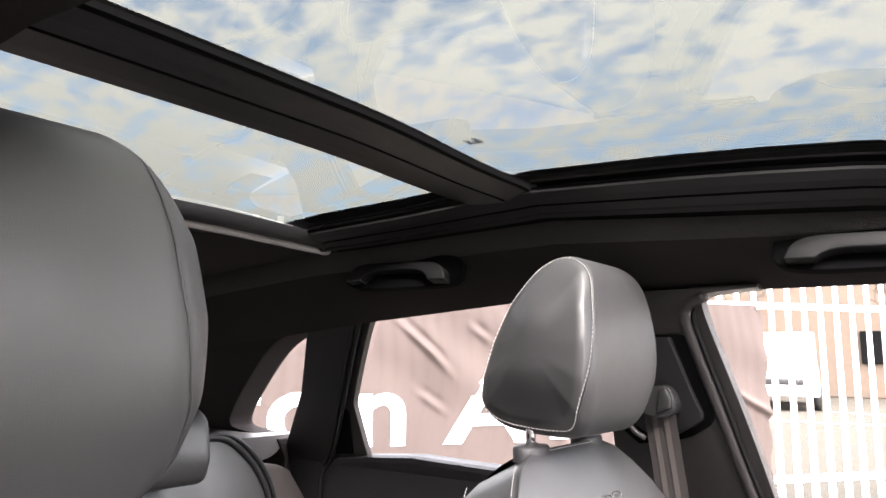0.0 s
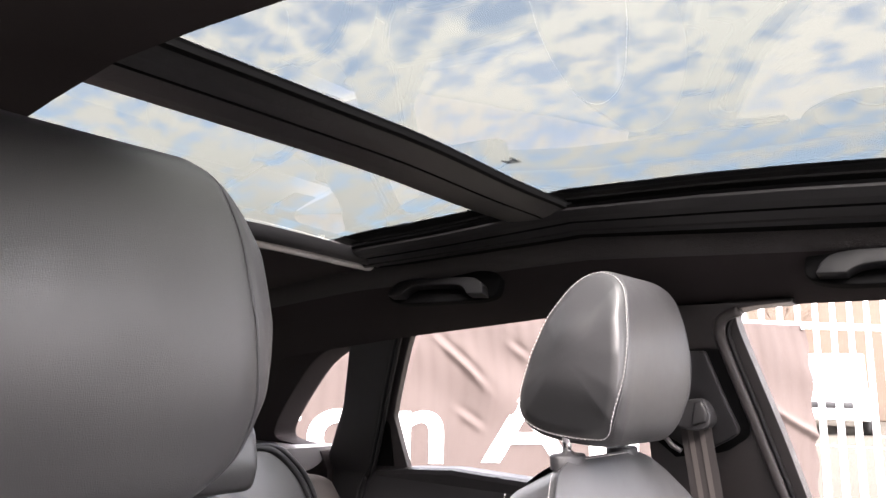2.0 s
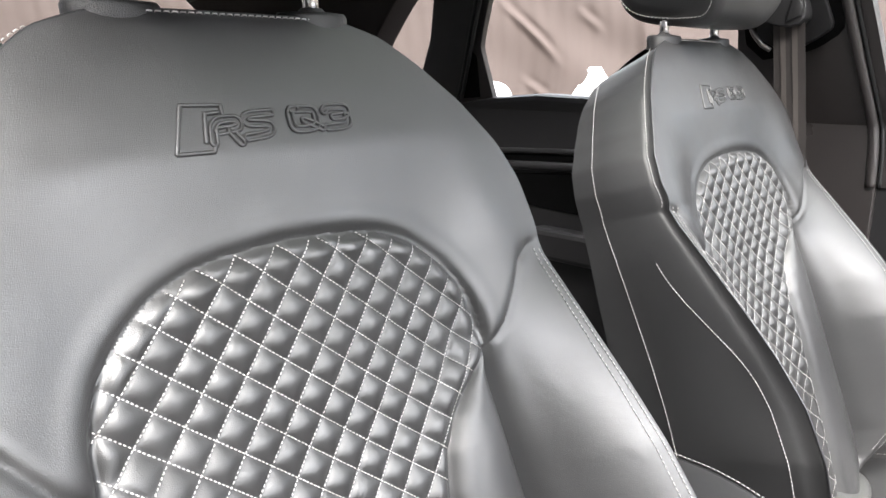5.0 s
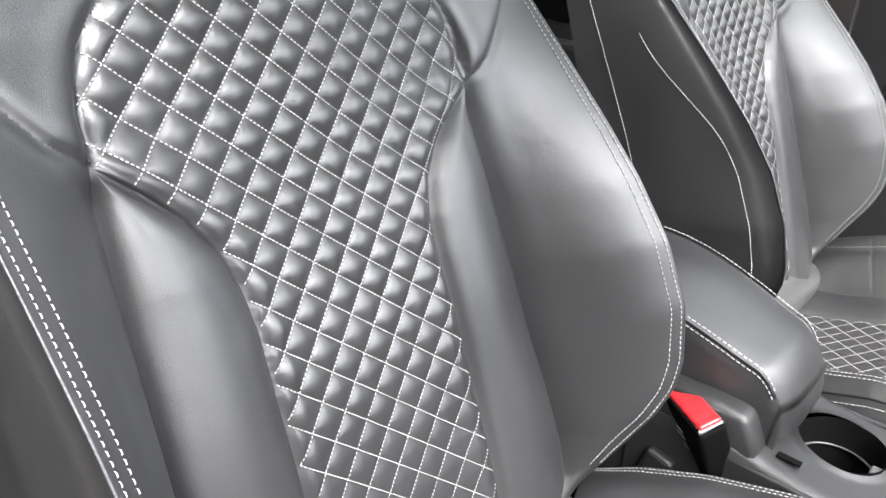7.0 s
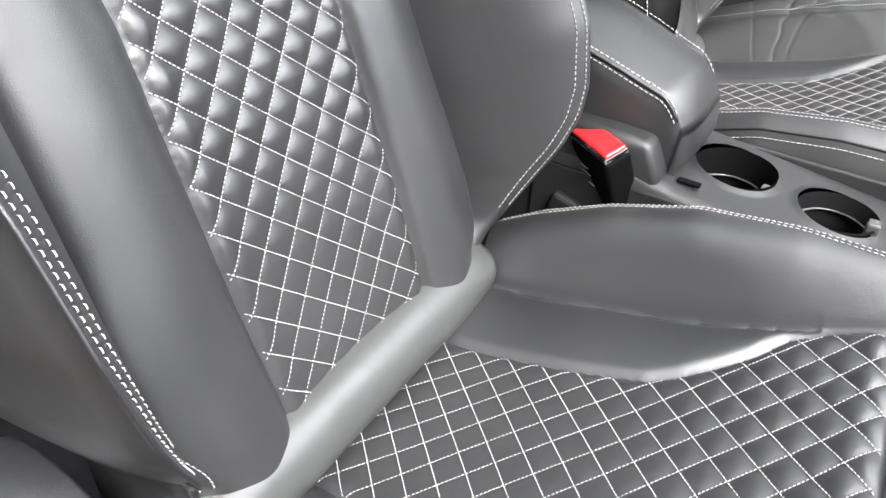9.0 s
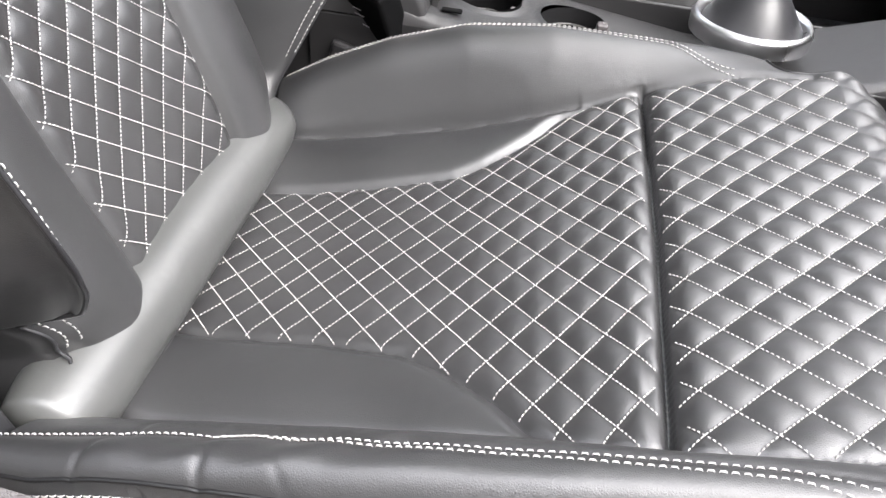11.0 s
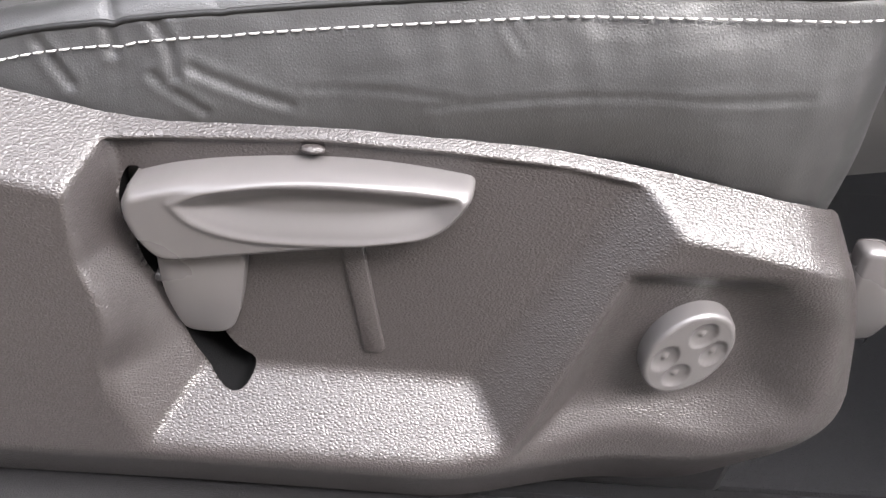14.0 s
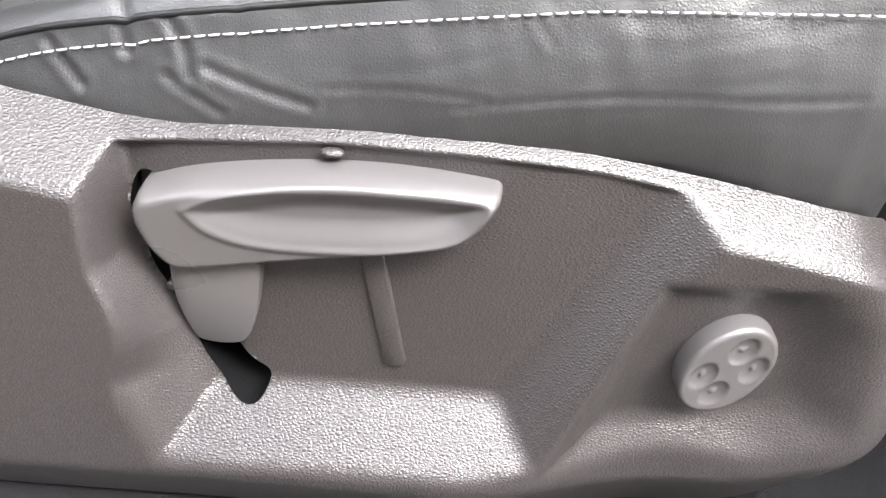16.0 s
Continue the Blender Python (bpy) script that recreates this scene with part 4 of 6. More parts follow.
def valance_out(x, z):
    """How far the valance stands out, from the planes of its recess, ramp, ledge and switch dish."""
    # recess: a leaning floor inside four walls
    floor_h = 0.002 + 0.10 * (0.485 - z)
    z_top = np.interp(x, [0.30, 0.342, 0.403, 0.459, 0.507, 0.537, 0.60], [0.487, 0.491, 0.4945, 0.4935, 0.491, 0.486, 0.475])
    right = 0.886 * (x - 0.480) - 0.463 * (z - 0.373)
    left = -0.939 * (x - 0.3165) - 0.343 * (z - 0.452)
    steep = 1.0 + 2.4 * ease((z - 0.385) / 0.06)
    walls = smax(0 * x, 1.9 * (z - z_top), 0.003)
    walls = smax(walls, 0.95 * right, 0.006)
    walls = smax(walls, 1.16 * (0.3715 - z), 0.005)
    walls = smax(walls, steep * left, 0.004)
    walls = smax(walls, 3.2 * (0.3185 - x), 0.004)
    recess = floor_h + walls
    # outer body, with the ledge under the cushion and the lip at the bottom
    t = ease((x - 0.455) / 0.12)
    body = (0.032 + 0.115 * (0.48 - z)) * (1 - t) + (0.0225 + 0.03 * (0.47 - z)) * t
    ledge = -0.004 + 2.0 * (valance_top(x) - z)
    body = smin(body, ledge, 0.007)
    # dish round the switch
    d = smax(0 * x, 0.8 * (z - 0.448 + 0.106 * (x - 0.542)), 0.003)
    d = smax(d, 0.5 * (0.806 * (x - 0.589) + 0.592 * (z - 0.443)), 0.005)
    d = smax(d, 0.55 * (x - 0.613), 0.005)
    d = smax(d, 0.55 * (0.6 * (x - 0.600) - 0.8 * (z - 0.376)), 0.004)
    d = smax(d, 0.62 * (0.371 + 0.05 * (x - 0.529) - z), 0.004)
    d = smax(d, 0.72 * (0.529 - x + 0.1625 * (z - 0.368)), 0.003)
    dish = 0.0145 - 0.12 * (x - 0.575) + d
    out = smin(smin(body, dish, 0.003), recess, 0.005)
    # under the lip the skin turns in; the front end is rounded off
    under = np.clip(lip_z(x) - z, 0, 1)
    out = smin(out, 0.050 - 0.023 * t - 0.4 * under, 0.003)
    x_end = np.interp(z, [0.30, 0.336, 0.373, 0.41, 0.445, 0.47, 0.50], [0.684, 0.684, 0.679, 0.668, 0.655, 0.646, 0.640])
    e = np.clip((x_end - x) / 0.05, 0, 1)
    return out - 0.036 * (1 - np.sqrt(np.clip(1 - (1 - e) ** 2.4, 0, 1)))


def valance():
    nx, nz = 400, 200
    x = np.linspace(0.165, 0.68, nx)
    k = np.linspace(0, 1, nz)
    X = np.broadcast_to(x, (nz, nx)).copy()
    Z = valance_bottom(x)[None] + (valance_top(x) - valance_bottom(x))[None] * k[:, None]
    flat = np.stack([X.ravel(), Z.ravel()], 1)
    sd = polygon_distance(flat, SLOT)
    line = resample(np.vstack([SLOT, SLOT[:1]]), 0.0004)
    close = (sd < 0.0) & (sd > -0.0022)
    for i in np.where(close)[0]:
        flat[i] = line[np.argmin(((line - flat[i]) ** 2).sum(1))]
    X, Z = flat[:, 0].reshape(X.shape), flat[:, 1].reshape(Z.shape)
    inner = (sd.reshape(X.shape) < -0.0022)
    keep = ~(inner[:-1, :-1] | inner[1:, :-1] | inner[:-1, 1:] | inner[1:, 1:])
    out = valance_out(X, Z)
    P = np.stack([X, SIDE_Y - out, Z], -1)
    val = sheet("seat_valance", P, PLASTIC, near_seat, "grained grey plastic valance with a recess", keep=keep)
    # the well behind the slot; near-black colour stands in for its deep shade
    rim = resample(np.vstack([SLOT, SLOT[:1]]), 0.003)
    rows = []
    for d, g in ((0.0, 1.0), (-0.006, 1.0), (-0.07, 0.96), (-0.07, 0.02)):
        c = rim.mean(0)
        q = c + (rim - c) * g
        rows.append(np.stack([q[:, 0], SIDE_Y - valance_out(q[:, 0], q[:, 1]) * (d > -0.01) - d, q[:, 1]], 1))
    sheet("slot_well", np.array(rows), BLACK, val, "slot well with its shade in the near-black colour", flip=True)
    return val


def lever(val):
    """The long height lever with a scooped grip, its bracket and guide rib."""
    outline = rounded([(0.327, 0.4755), (0.347, 0.4820), (0.381, 0.4870), (0.415, 0.4890), (0.441, 0.4880), (0.463, 0.4855), (0.4695, 0.4845), (0.4702, 0.480), (0.467, 0.473), (0.461, 0.465), (0.452, 0.4585),
                       (0.438, 0.4565), (0.414, 0.452), (0.377, 0.4455), (0.345, 0.439), (0.336, 0.4385), (0.328, 0.446), (0.3228, 0.459), (0.3222, 0.469), (0.327, 0.4755)], times=2)
    scoop = rounded([(0.346, 0.472), (0.355, 0.4775), (0.369, 0.4820), (0.392, 0.4863), (0.419, 0.4877), (0.442, 0.4868), (0.461, 0.4843), (0.4658, 0.4818), (0.463, 0.475), (0.458, 0.467), (0.447, 0.4615), (0.426, 0.4585), (0.395, 0.4565), (0.371, 0.457), (0.353, 0.4625), (0.346, 0.472)], times=2)
    rim = resample(outline, 0.0016)[:-1]
    c = np.array([0.405, 0.4735])
    rows = []
    for g in np.linspace(1, 0.0, 70):
        q = c + (rim - c) * np.array([g, g])
        so = polygon_distance(q, outline)
        ss = polygon_distance(q, scoop)
        edge = np.clip(-so / 0.005, 0, 1)
        out = 0.009 + 0.0125 * np.sqrt(np.clip(1 - (1 - edge) ** 2, 0, 1)) - 0.004 * ease((q[:, 0] - 0.42) / 0.06)
        lip = 0.0010 * np.exp(-((ss / 0.0018) ** 2))
        tilt = 0.30 + 0.70 * np.clip((q[:, 1] - 0.455) / 0.033, 0, 1)
        out = out + lip - 0.0090 * ease(-ss / 0.013) * tilt
        rows.append(np.stack([q[:, 0], SIDE_Y - out, q[:, 1]], 1))
    rows = [np.stack([rim[:, 0], SIDE_Y + 0 * rim[:, 0] - 0.001, rim[:, 1]], 1)] + rows
    lev = sheet("height_lever", np.array(rows), PLASTIC_SMOOTH, val, "satin grey plastic lever with a scooped grip", wrap=True)
    br = rounded([(0.333, 0.446), (0.373, 0.450), (0.369, 0.42), (0.3635, 0.399), (0.356, 0.394), (0.342, 0.3945), (0.3375, 0.398), (0.332, 0.42), (0.333, 0.446)], times=2)[:-1]
    part("lever_bracket", prism([tuple(p) for p in br], "y", SIDE_Y - 0.0155, SIDE_Y + 0.004, 0.002), PLASTIC_SMOOTH, lev, "grey plastic bracket", True)
    part("bracket_clip", boxbm((0.016, 0.006, 0.004), (0.337, SIDE_Y - 0.012, 0.424), 0.001, 2, Matrix.Rotation(radians(18), 4, "Y")), PLASTIC_DARK, lev, "small dark clip", True)
    rib = [(0.4105, 0.456), (0.4215, 0.456), (0.4345, 0.388), (0.4325, 0.3855), (0.426, 0.385), (0.424, 0.387)]
    bm = prism(rib, "y", -0.0022, 0.006, 0.0012)
    for v in bm.verts:
        v.co.y += SIDE_Y - 0.002 - 0.10 * (0.485 - v.co.z)
    part("guide_rib", bm, PLASTIC, val, "", True)
    bm = bmesh.new()
    bmesh.ops.create_uvsphere(bm, u_segments=20, v_segments=10, radius=1, matrix=Matrix.Translation((0.402, SIDE_Y - 0.0035, 0.4925)) @ Matrix.Diagonal((0.0050, 0.0032, 0.0018, 1)))
    part("clip_head", bm, PLASTIC, val, "small moulded clip", True)


def lumbar_knob(val):
    cx, cz, r = 0.5765, 0.409, 0.0262
    a = np.linspace(0, 2 * np.pi, 72, endpoint=False)
    rows = [(1.07, 0.009), (1.0, 0.014), (1.0, 0.0215), (0.97, 0.0238), (0.91, 0.0245)] + [(g, 0.0243) for g in np.linspace(0.87, 0.0, 40)]
    dim = [(0.10, 0.50), (0.56, 0.02), (-0.08, -0.50), (-0.53, -0.03)]
    P = []
    for g, o in rows:
        u, w = g * np.cos(a), g * np.sin(a)
        out = np.full_like(u, o)
        if g <= 0.9:
            for du, dw in dim:
                d = np.hypot(u - du, w - dw)
                out -= 0.0020 * np.sqrt(np.clip(1 - (d / 0.30) ** 2, 0, 1))
                out += 0.0012 * np.sqrt(np.clip(1 - (d / 0.07) ** 2, 0, 1))
        P.append(np.stack([cx + 0.0212 * u + 0.002 * w, SIDE_Y - out + 0.004 * u, cz + r * w], 1))
    sheet("lumbar_switch", np.array(P), PLASTIC_SMOOTH, val, "round grey four-way switch with dimples", wrap=True)


val = valance()
part("hinge_cover", prism([tuple(p) for p in rounded([(0.04, 0.34), (0.03, 0.44), (0.05, 0.50), (0.10, 0.525), (0.16, 0.515), (0.18, 0.46), (0.18, 0.34)], times=2)], "y", -0.628, -0.575, 0.008, 3), LEATHER_DARK, near_seat, "dark leather cover over the hinge", True)
lever(val)
lumbar_knob(val)
# tilt handle at the front of the seat and the runner under it
part("tilt_handle", prism([(0.672, 0.437), (0.687, 0.438), (0.702, 0.41), (0.706, 0.392), (0.70, 0.378), (0.676, 0.372)], "y", -0.612, -0.596, 0.004), PLASTIC_SMOOTH, near_seat, "satin grey plastic pull handle", True)
for y in (-0.58, -0.15):
    part("seat_runner", boxbm((0.62, 0.045, 0.1), (0.36, y, 0.26), 0.006), PLASTIC_DARK, near_seat, "black steel runner")
    part("seat_runner", boxbm((0.62, 0.045, 0.1), (0.36, y + 0.724, 0.26), 0.006), PLASTIC_DARK, far_seat, "black steel runner")
part("seat_pan", boxbm((0.44, 0.46, 0.05), (0.42, SEAT_Y, 0.33), 0.01), PLASTIC_DARK, near_seat, "black seat pan")
part("seat_pan", boxbm((0.44, 0.46, 0.05), (0.42, SEAT_Y + 0.722, 0.33), 0.01), PLASTIC_DARK, far_seat, "black seat pan")


# ---- centre console, armrest, belt buckle ----
def lathe(name, centre, rows, mat, parent, label="", n=40, flip=False):
    a = np.linspace(0, 2 * np.pi, n, endpoint=False)
    P = np.array([[(centre[0] + r * math.cos(t), centre[1] + r * math.sin(t), z) for t in a] for r, z in rows])
    return sheet(name, P, mat, parent, label, wrap=True, flip=flip)


console = thing("centre_console", (0.5, 0.03, 0.2), "grained grey plastic centre console with two cup holders", "console")
CUPS = [(0.374, 0.012, 0.041), (0.475, 0.008, 0.038)]


def console_top():
    """The console's upper face with the cup holders' holes cut through it."""
    nx, ny = 260, 70
    x = np.linspace(0.20, 0.95, nx)
    X, K = np.meshgrid(x, np.linspace(0, 1, ny))
    Y = -0.082 + 0.166 * K
    flat = np.stack([X.ravel(), Y.ravel()], 1)
    hole = np.zeros(len(flat), bool)
    for cx, cy, r in CUPS:
        d = np.hypot(flat[:, 0] - cx, flat[:, 1] - cy)
        rim = (d < r) & (d > r - 0.0032)
        v = flat[rim] - (cx, cy)
        flat[rim] = (cx, cy) + v / np.linalg.norm(v, axis=1, keepdims=True) * r
        hole |= d <= r - 0.0032
    X, Y, H = flat[:, 0].reshape(X.shape), flat[:, 1].reshape(X.shape), hole.reshape(X.shape)
    edge = np.clip(np.minimum(K, 1 - K) / 0.09, 0, 1)
    Z = 0.530 - 0.13 * np.clip(X - 0.374, -0.05, 0.3) + 0.008 * ease((0.335 - X) / 0.05) - 0.016 * (1 - np.sqrt(1 - (1 - edge) ** 2)) + 0.07 * ease((X - 0.60) / 0.3)
    for cx, cy, r in CUPS:
        d = np.hypot(X - cx, Y - cy)
        Z = Z + 0.003 * np.exp(-(((d - r) / 0.004) ** 2))
    keep = ~(H[:-1, :-1] | H[1:, :-1] | H[:-1, 1:] | H[1:, 1:])
    top = sheet("console_top", np.stack([X, Y, Z], -1), CONSOLE, console, "grained grey plastic top", keep=keep)
    for cx, cy, r in CUPS:
        cup = lathe("cup_holder", (cx, cy), [(r, 0.532 - 0.13 * (cx - 0.374)), (r - 0.002, 0.520), (r - 0.004, 0.468), (r - 0.006, 0.464), (0.001, 0.463)], BLACK, console, "deep black cup holder", flip=True)
        lathe("trim_ring", (cx, cy), [(r - 0.0035, 0.502), (r - 0.0065, 0.5035), (r - 0.0065, 0.5015), (r - 0.0035, 0.500)], PLASTIC_SMOOTH, cup, "grey ring")
        part("spring_tab", boxbm((0.012, 0.014, 0.03), (cx + r - 0.006, cy - 0.008, 0.510), 0.002), PLASTIC_SMOOTH, cup)


console_top()
part("console_body", boxbm((0.76, 0.158, 0.175), (0.575, 0.001, 0.3645), 0.008), CONSOLE, console, "grained grey plastic lower body")
for y in (-0.079, 0.081):
    part("side_wall", boxbm((0.76, 0.006, 0.25), (0.575, y, 0.402), 0.002), CONSOLE, console, "grained grey plastic side wall")
part("console_riser", prism([(0.10, 0.30), (0.10, 0.580), (0.27, 0.578), (0.305, 0.574), (0.322, 0.54), (0.322, 0.30)], "y", -0.078, 0.08, 0.008), CONSOLE, console, "grained grey plastic riser under the armrest", True)
part("slot_frame", boxbm((0.022, 0.008, 0.003), (0.345, -0.055, 0.537), 0.001), BLACK, console)
# gear lever surround with its ring
lathe("gear_gaiter", (0.66, 0.0), [(0.055, 0.54), (0.052, 0.552), (0.03, 0.58), (0.015, 0.61), (0.012, 0.64), (0.001, 0.64)], LEATHER_DARK, console, "dark leather gaiter")
lathe("gaiter_ring", (0.66, 0.0), [(0.063, 0.537), (0.064, 0.552), (0.060, 0.558), (0.054, 0.552), (0.053, 0.537)], ALU, console, "bright aluminium ring")
lathe("gear_knob", (0.66, 0.0), [(0.001, 0.695), (0.016, 0.69), (0.023, 0.672), (0.022, 0.65), (0.012, 0.63)], LEATHER_DARK, console, "dark leather gear knob", flip=True)


def armrest():
    rest = thing("armrest", (0.2, 0.008, 0.57), "grey leather armrest with white stitched edges", "armrest")
    nx, ny = 90, 60
    x = np.linspace(0, 1, nx)
    k = np.linspace(-1, 1, ny)
    X = np.zeros((nx, ny))
    Y, Z = X.copy(), X.copy()
    for i, u in enumerate(x):
        half = 0.070 * (1 - 0.14 * ease((u - 0.5) / 0.5))
        top = 0.668 - 0.054 * ease((u - 0.35) / 0.75) - 0.028 * np.clip((u - 0.90) / 0.1, 0, 1) ** 2
        X[i] = 0.02 + 0.316 * u - 0.016 * (np.abs(k) ** 4) * (u > 0.0) * ease((u - 0.7) / 0.3)
        Y[i] = 0.008 + np.sign(k) * half * np.minimum(1, np.abs(k) * 1.10)
        Z[i] = top - 0.010 * k**2 - 0.062 * np.clip((np.abs(k) - 0.90) / 0.1, 0, 1) ** 1.0
    P = np.stack([X, Y, Z], -1)
    nose = [P[-1] - np.array([-0.004 * math.sin(a), 0, 0.02 + 0.02 * a]) + np.array([0, 0, 0.02]) for a in np.linspace(0, 1.6, 7)]
    P = np.concatenate([P, np.array(nose)], 0)
    pad = sheet("armrest_pad", P, LEATHER, rest, "smooth grey leather pad")
    part("armrest_base", prism([(0.02, 0.574), (0.02, 0.63), (0.2, 0.63), (0.29, 0.60), (0.312, 0.585), (0.306, 0.574)], "y", -0.05, 0.066, 0.004), PLASTIC_DARK, rest, "black plastic underside", True)
    st = Stitches()
    for side, j in ((-1, 3), (1, -4)):
        line = P[8:nx - 2, j]
        for d, dz in ((0.0, 0.004), (0.0, -0.006)):
            st.run(line + np.array([0, side * 0.0012, dz]), (0, side * 0.9, 0.43), pitch=0.0056, length=0.0042, wide=0.0014, lift=0.001)
        tube("piping", line + np.array([0, side * 0.0006, -0.001]), 0.0018, LEATHER_DARK, pad, sides=6)
    st.make("edge_stitching", THREAD, pad, "white seam thread")


armrest()
buckle = thing("belt_buckle", (0.235, -0.09, 0.45), "black seat belt buckle with a red button", "belt buckle")
tilt = Matrix.Rotation(radians(-33), 4, "Z") @ Matrix.Rotation(radians(22), 4, "X")
part("buckle_body", boxbm((0.062, 0.030, 0.10), Vector((0.259, -0.085, 0.567)) + tilt @ Vector((0, 0, -0.054)), 0.005, 3, tilt), BLACK, buckle, "black plastic housing")
part("release_button", boxbm((0.058, 0.024, 0.010), (0.259, -0.085, 0.567), 0.003, 3, tilt), RED, buckle, "red release button")
part("buckle_rim", boxbm((0.0615, 0.0275, 0.006), (0.259, -0.0845, 0.5655), 0.002, 2, tilt), CHROME, buckle, "bright rim round the button")
for dz in (0.0, 0.012, 0.02):
    part("print_bar", boxbm((0.022 - dz * 0.5, 0.0006, 0.0008), Vector((0.259, -0.085, 0.567)) + tilt @ Vector((-0.006, -0.0172, -0.045 + dz)), 0, 1, tilt), THREAD_GREY, buckle)
part("buckle_stalk", boxbm((0.03, 0.012, 0.2), (0.215, -0.088, 0.40), 0.004, 2, Matrix.Rotation(radians(14), 4, "Y")), PLASTIC_DARK, buckle, "black stalk")


# ---- car body ----
car = thing("car_body", (0, 0, 0.2), "dark car interior with a glass roof and an open door", "car")


def roof_z(x, y):
    return np.interp(x, [-1.5, -0.9, -0.455, -0.1, 0.3, 0.6, 0.9], [1.31, 1.405, 1.445, 1.480, 1.466, 1.43, 1.37]) - 0.02 * y**2


def glass_edge(x):
    return np.interp(x, [-0.6, -0.455, -0.32, -0.156, -0.09, 0.1, 0.2, 0.304, 0.5, 0.7], [0.27, 0.28, 0.315, 0.342, 0.354, 0.366, 0.382, 0.406, 0.43, 0.44])


def liner_edge(x):
    return np.interp(x, [-1.5, -0.6, -0.513, -0.425, -0.25, -0.1, 0.12, 0.29, 0.5, 0.9], [0.30, 0.36, 0.37, 0.387, 0.403, 0.418, 0.445, 0.464, 0.478, 0.48])


def liner_edge_near(x):
    return np.interp(x, [-1.5, -0.6, -0.2, 0.0, 0.1, 0.9], [-0.30, -0.325, -0.312, -0.298, -0.286, -0.27])


def rail_y(x):
    return np.interp(x, [-1.5, -0.56, 0.1, 0.5, 0.9], [0.47, 0.525, 0.545, 0.55, 0.52])


def rail_z(x):
    return np.interp(x, [-1.5, -0.9, -0.56, -0.2, 0.1, 0.4, 0.9], [1.17, 1.27, 1.306, 1.334, 1.336, 1.335, 1.22])


def drop_z(x):
    """How far the lining's edge hangs below the glass."""
    return np.interp(x, [-1.5, -0.55, -0.45, -0.13, 0.1, 0.29, 0.9], [-0.012, -0.014, -0.020, -0.036, -0.042, -0.046, -0.046])


xs = np.linspace(-1.45, 0.60, 150)
k = np.linspace(0, 1, 40)


def liner_side(near):
    P = np.zeros((len(xs), len(k), 3))
    for i, x in enumerate(xs):
        ye = liner_edge_near(x) if near else liner_edge(x)
        yb = -rail_y(x) if near else rail_y(x)
        ze = roof_z(x, abs(ye)) - 0.019 if near else roof_z(x, ye) + float(drop_z(x))
        zb = rail_z(x)
        ky, kz = (k**0.8, k**1.7) if near else (k**1.7, k**0.85)
        P[i, :, 0], P[i, :, 1], P[i, :, 2] = x, ye + (yb - ye) * ky, ze + (zb - ze) * kz
    return P


lin = sheet("headliner", np.concatenate([liner_side(False)], 0), HEADLINER, car, "black cloth roof lining", flip=True)
sheet("headliner", liner_side(True), HEADLINER, car, "black cloth roof lining")
# perforated band along the roof opening
side = liner_side(False)
nk = 11
band = side[:, :nk].copy()
away = 0.0022 * np.sin(np.linspace(0, np.pi, nk)) ** 0.5
band[..., 1] -= away
band[..., 2] -= away * 0.5
sheet("liner_band", band, PERFORATED, lin, "perforated black edge band", flip=True)
for a, b, hi in ((-1.45, -0.505, None), (0.50, 0.60, None)):
    xx = np.linspace(a, b, 30)
    yy = np.linspace(-1, 1, 40)
    P = np.zeros((30, 40, 3))
    for i, x in enumerate(xx):
        y = np.where(yy < 0, -yy * liner_edge_near(x), yy * liner_edge(x))
        P[i, :, 0], P[i, :, 1], P[i, :, 2] = x, y, roof_z(x, np.abs(y)) - 0.012 * (yy < 0) + drop_z(x) * (yy >= 0) * np.abs(yy) ** 2 - 0.012 * (yy >= 0) * (1 - np.abs(yy) ** 2) - 0.02 * ease((-0.505 - x) / 0.1) * (1 - np.abs(yy) ** 4)
    sheet("headliner", P, HEADLINER, car, "black cloth roof lining")
# outer roof skin over the lining, at the sides
for sgn in (-1, 1):
    P = np.zeros((len(xs), 20, 3))
    for i, x in enumerate(xs):
        y0, y1 = glass_edge(x) + 0.02, rail_y(x) + 0.06
        t = np.linspace(0, 1, 20)
        P[i, :, 0], P[i, :, 1] = x, sgn * (y0 + (y1 - y0) * t)
        P[i, :, 2] = roof_z(x, y0) + 0.03 - 0.03 * t - (roof_z(x, y0) - rail_z(x) - 0.02) * t**2.6
    sheet("roof_skin", P, BLACK, car, "dark painted roof skin", flip=sgn > 0)


# roof opening: seals, tracks, cross beam, blind bar, glass
def along(a, b, fn, n=80):
    x = np.linspace(a, b, n)
    return np.array([fn(t) for t in x])


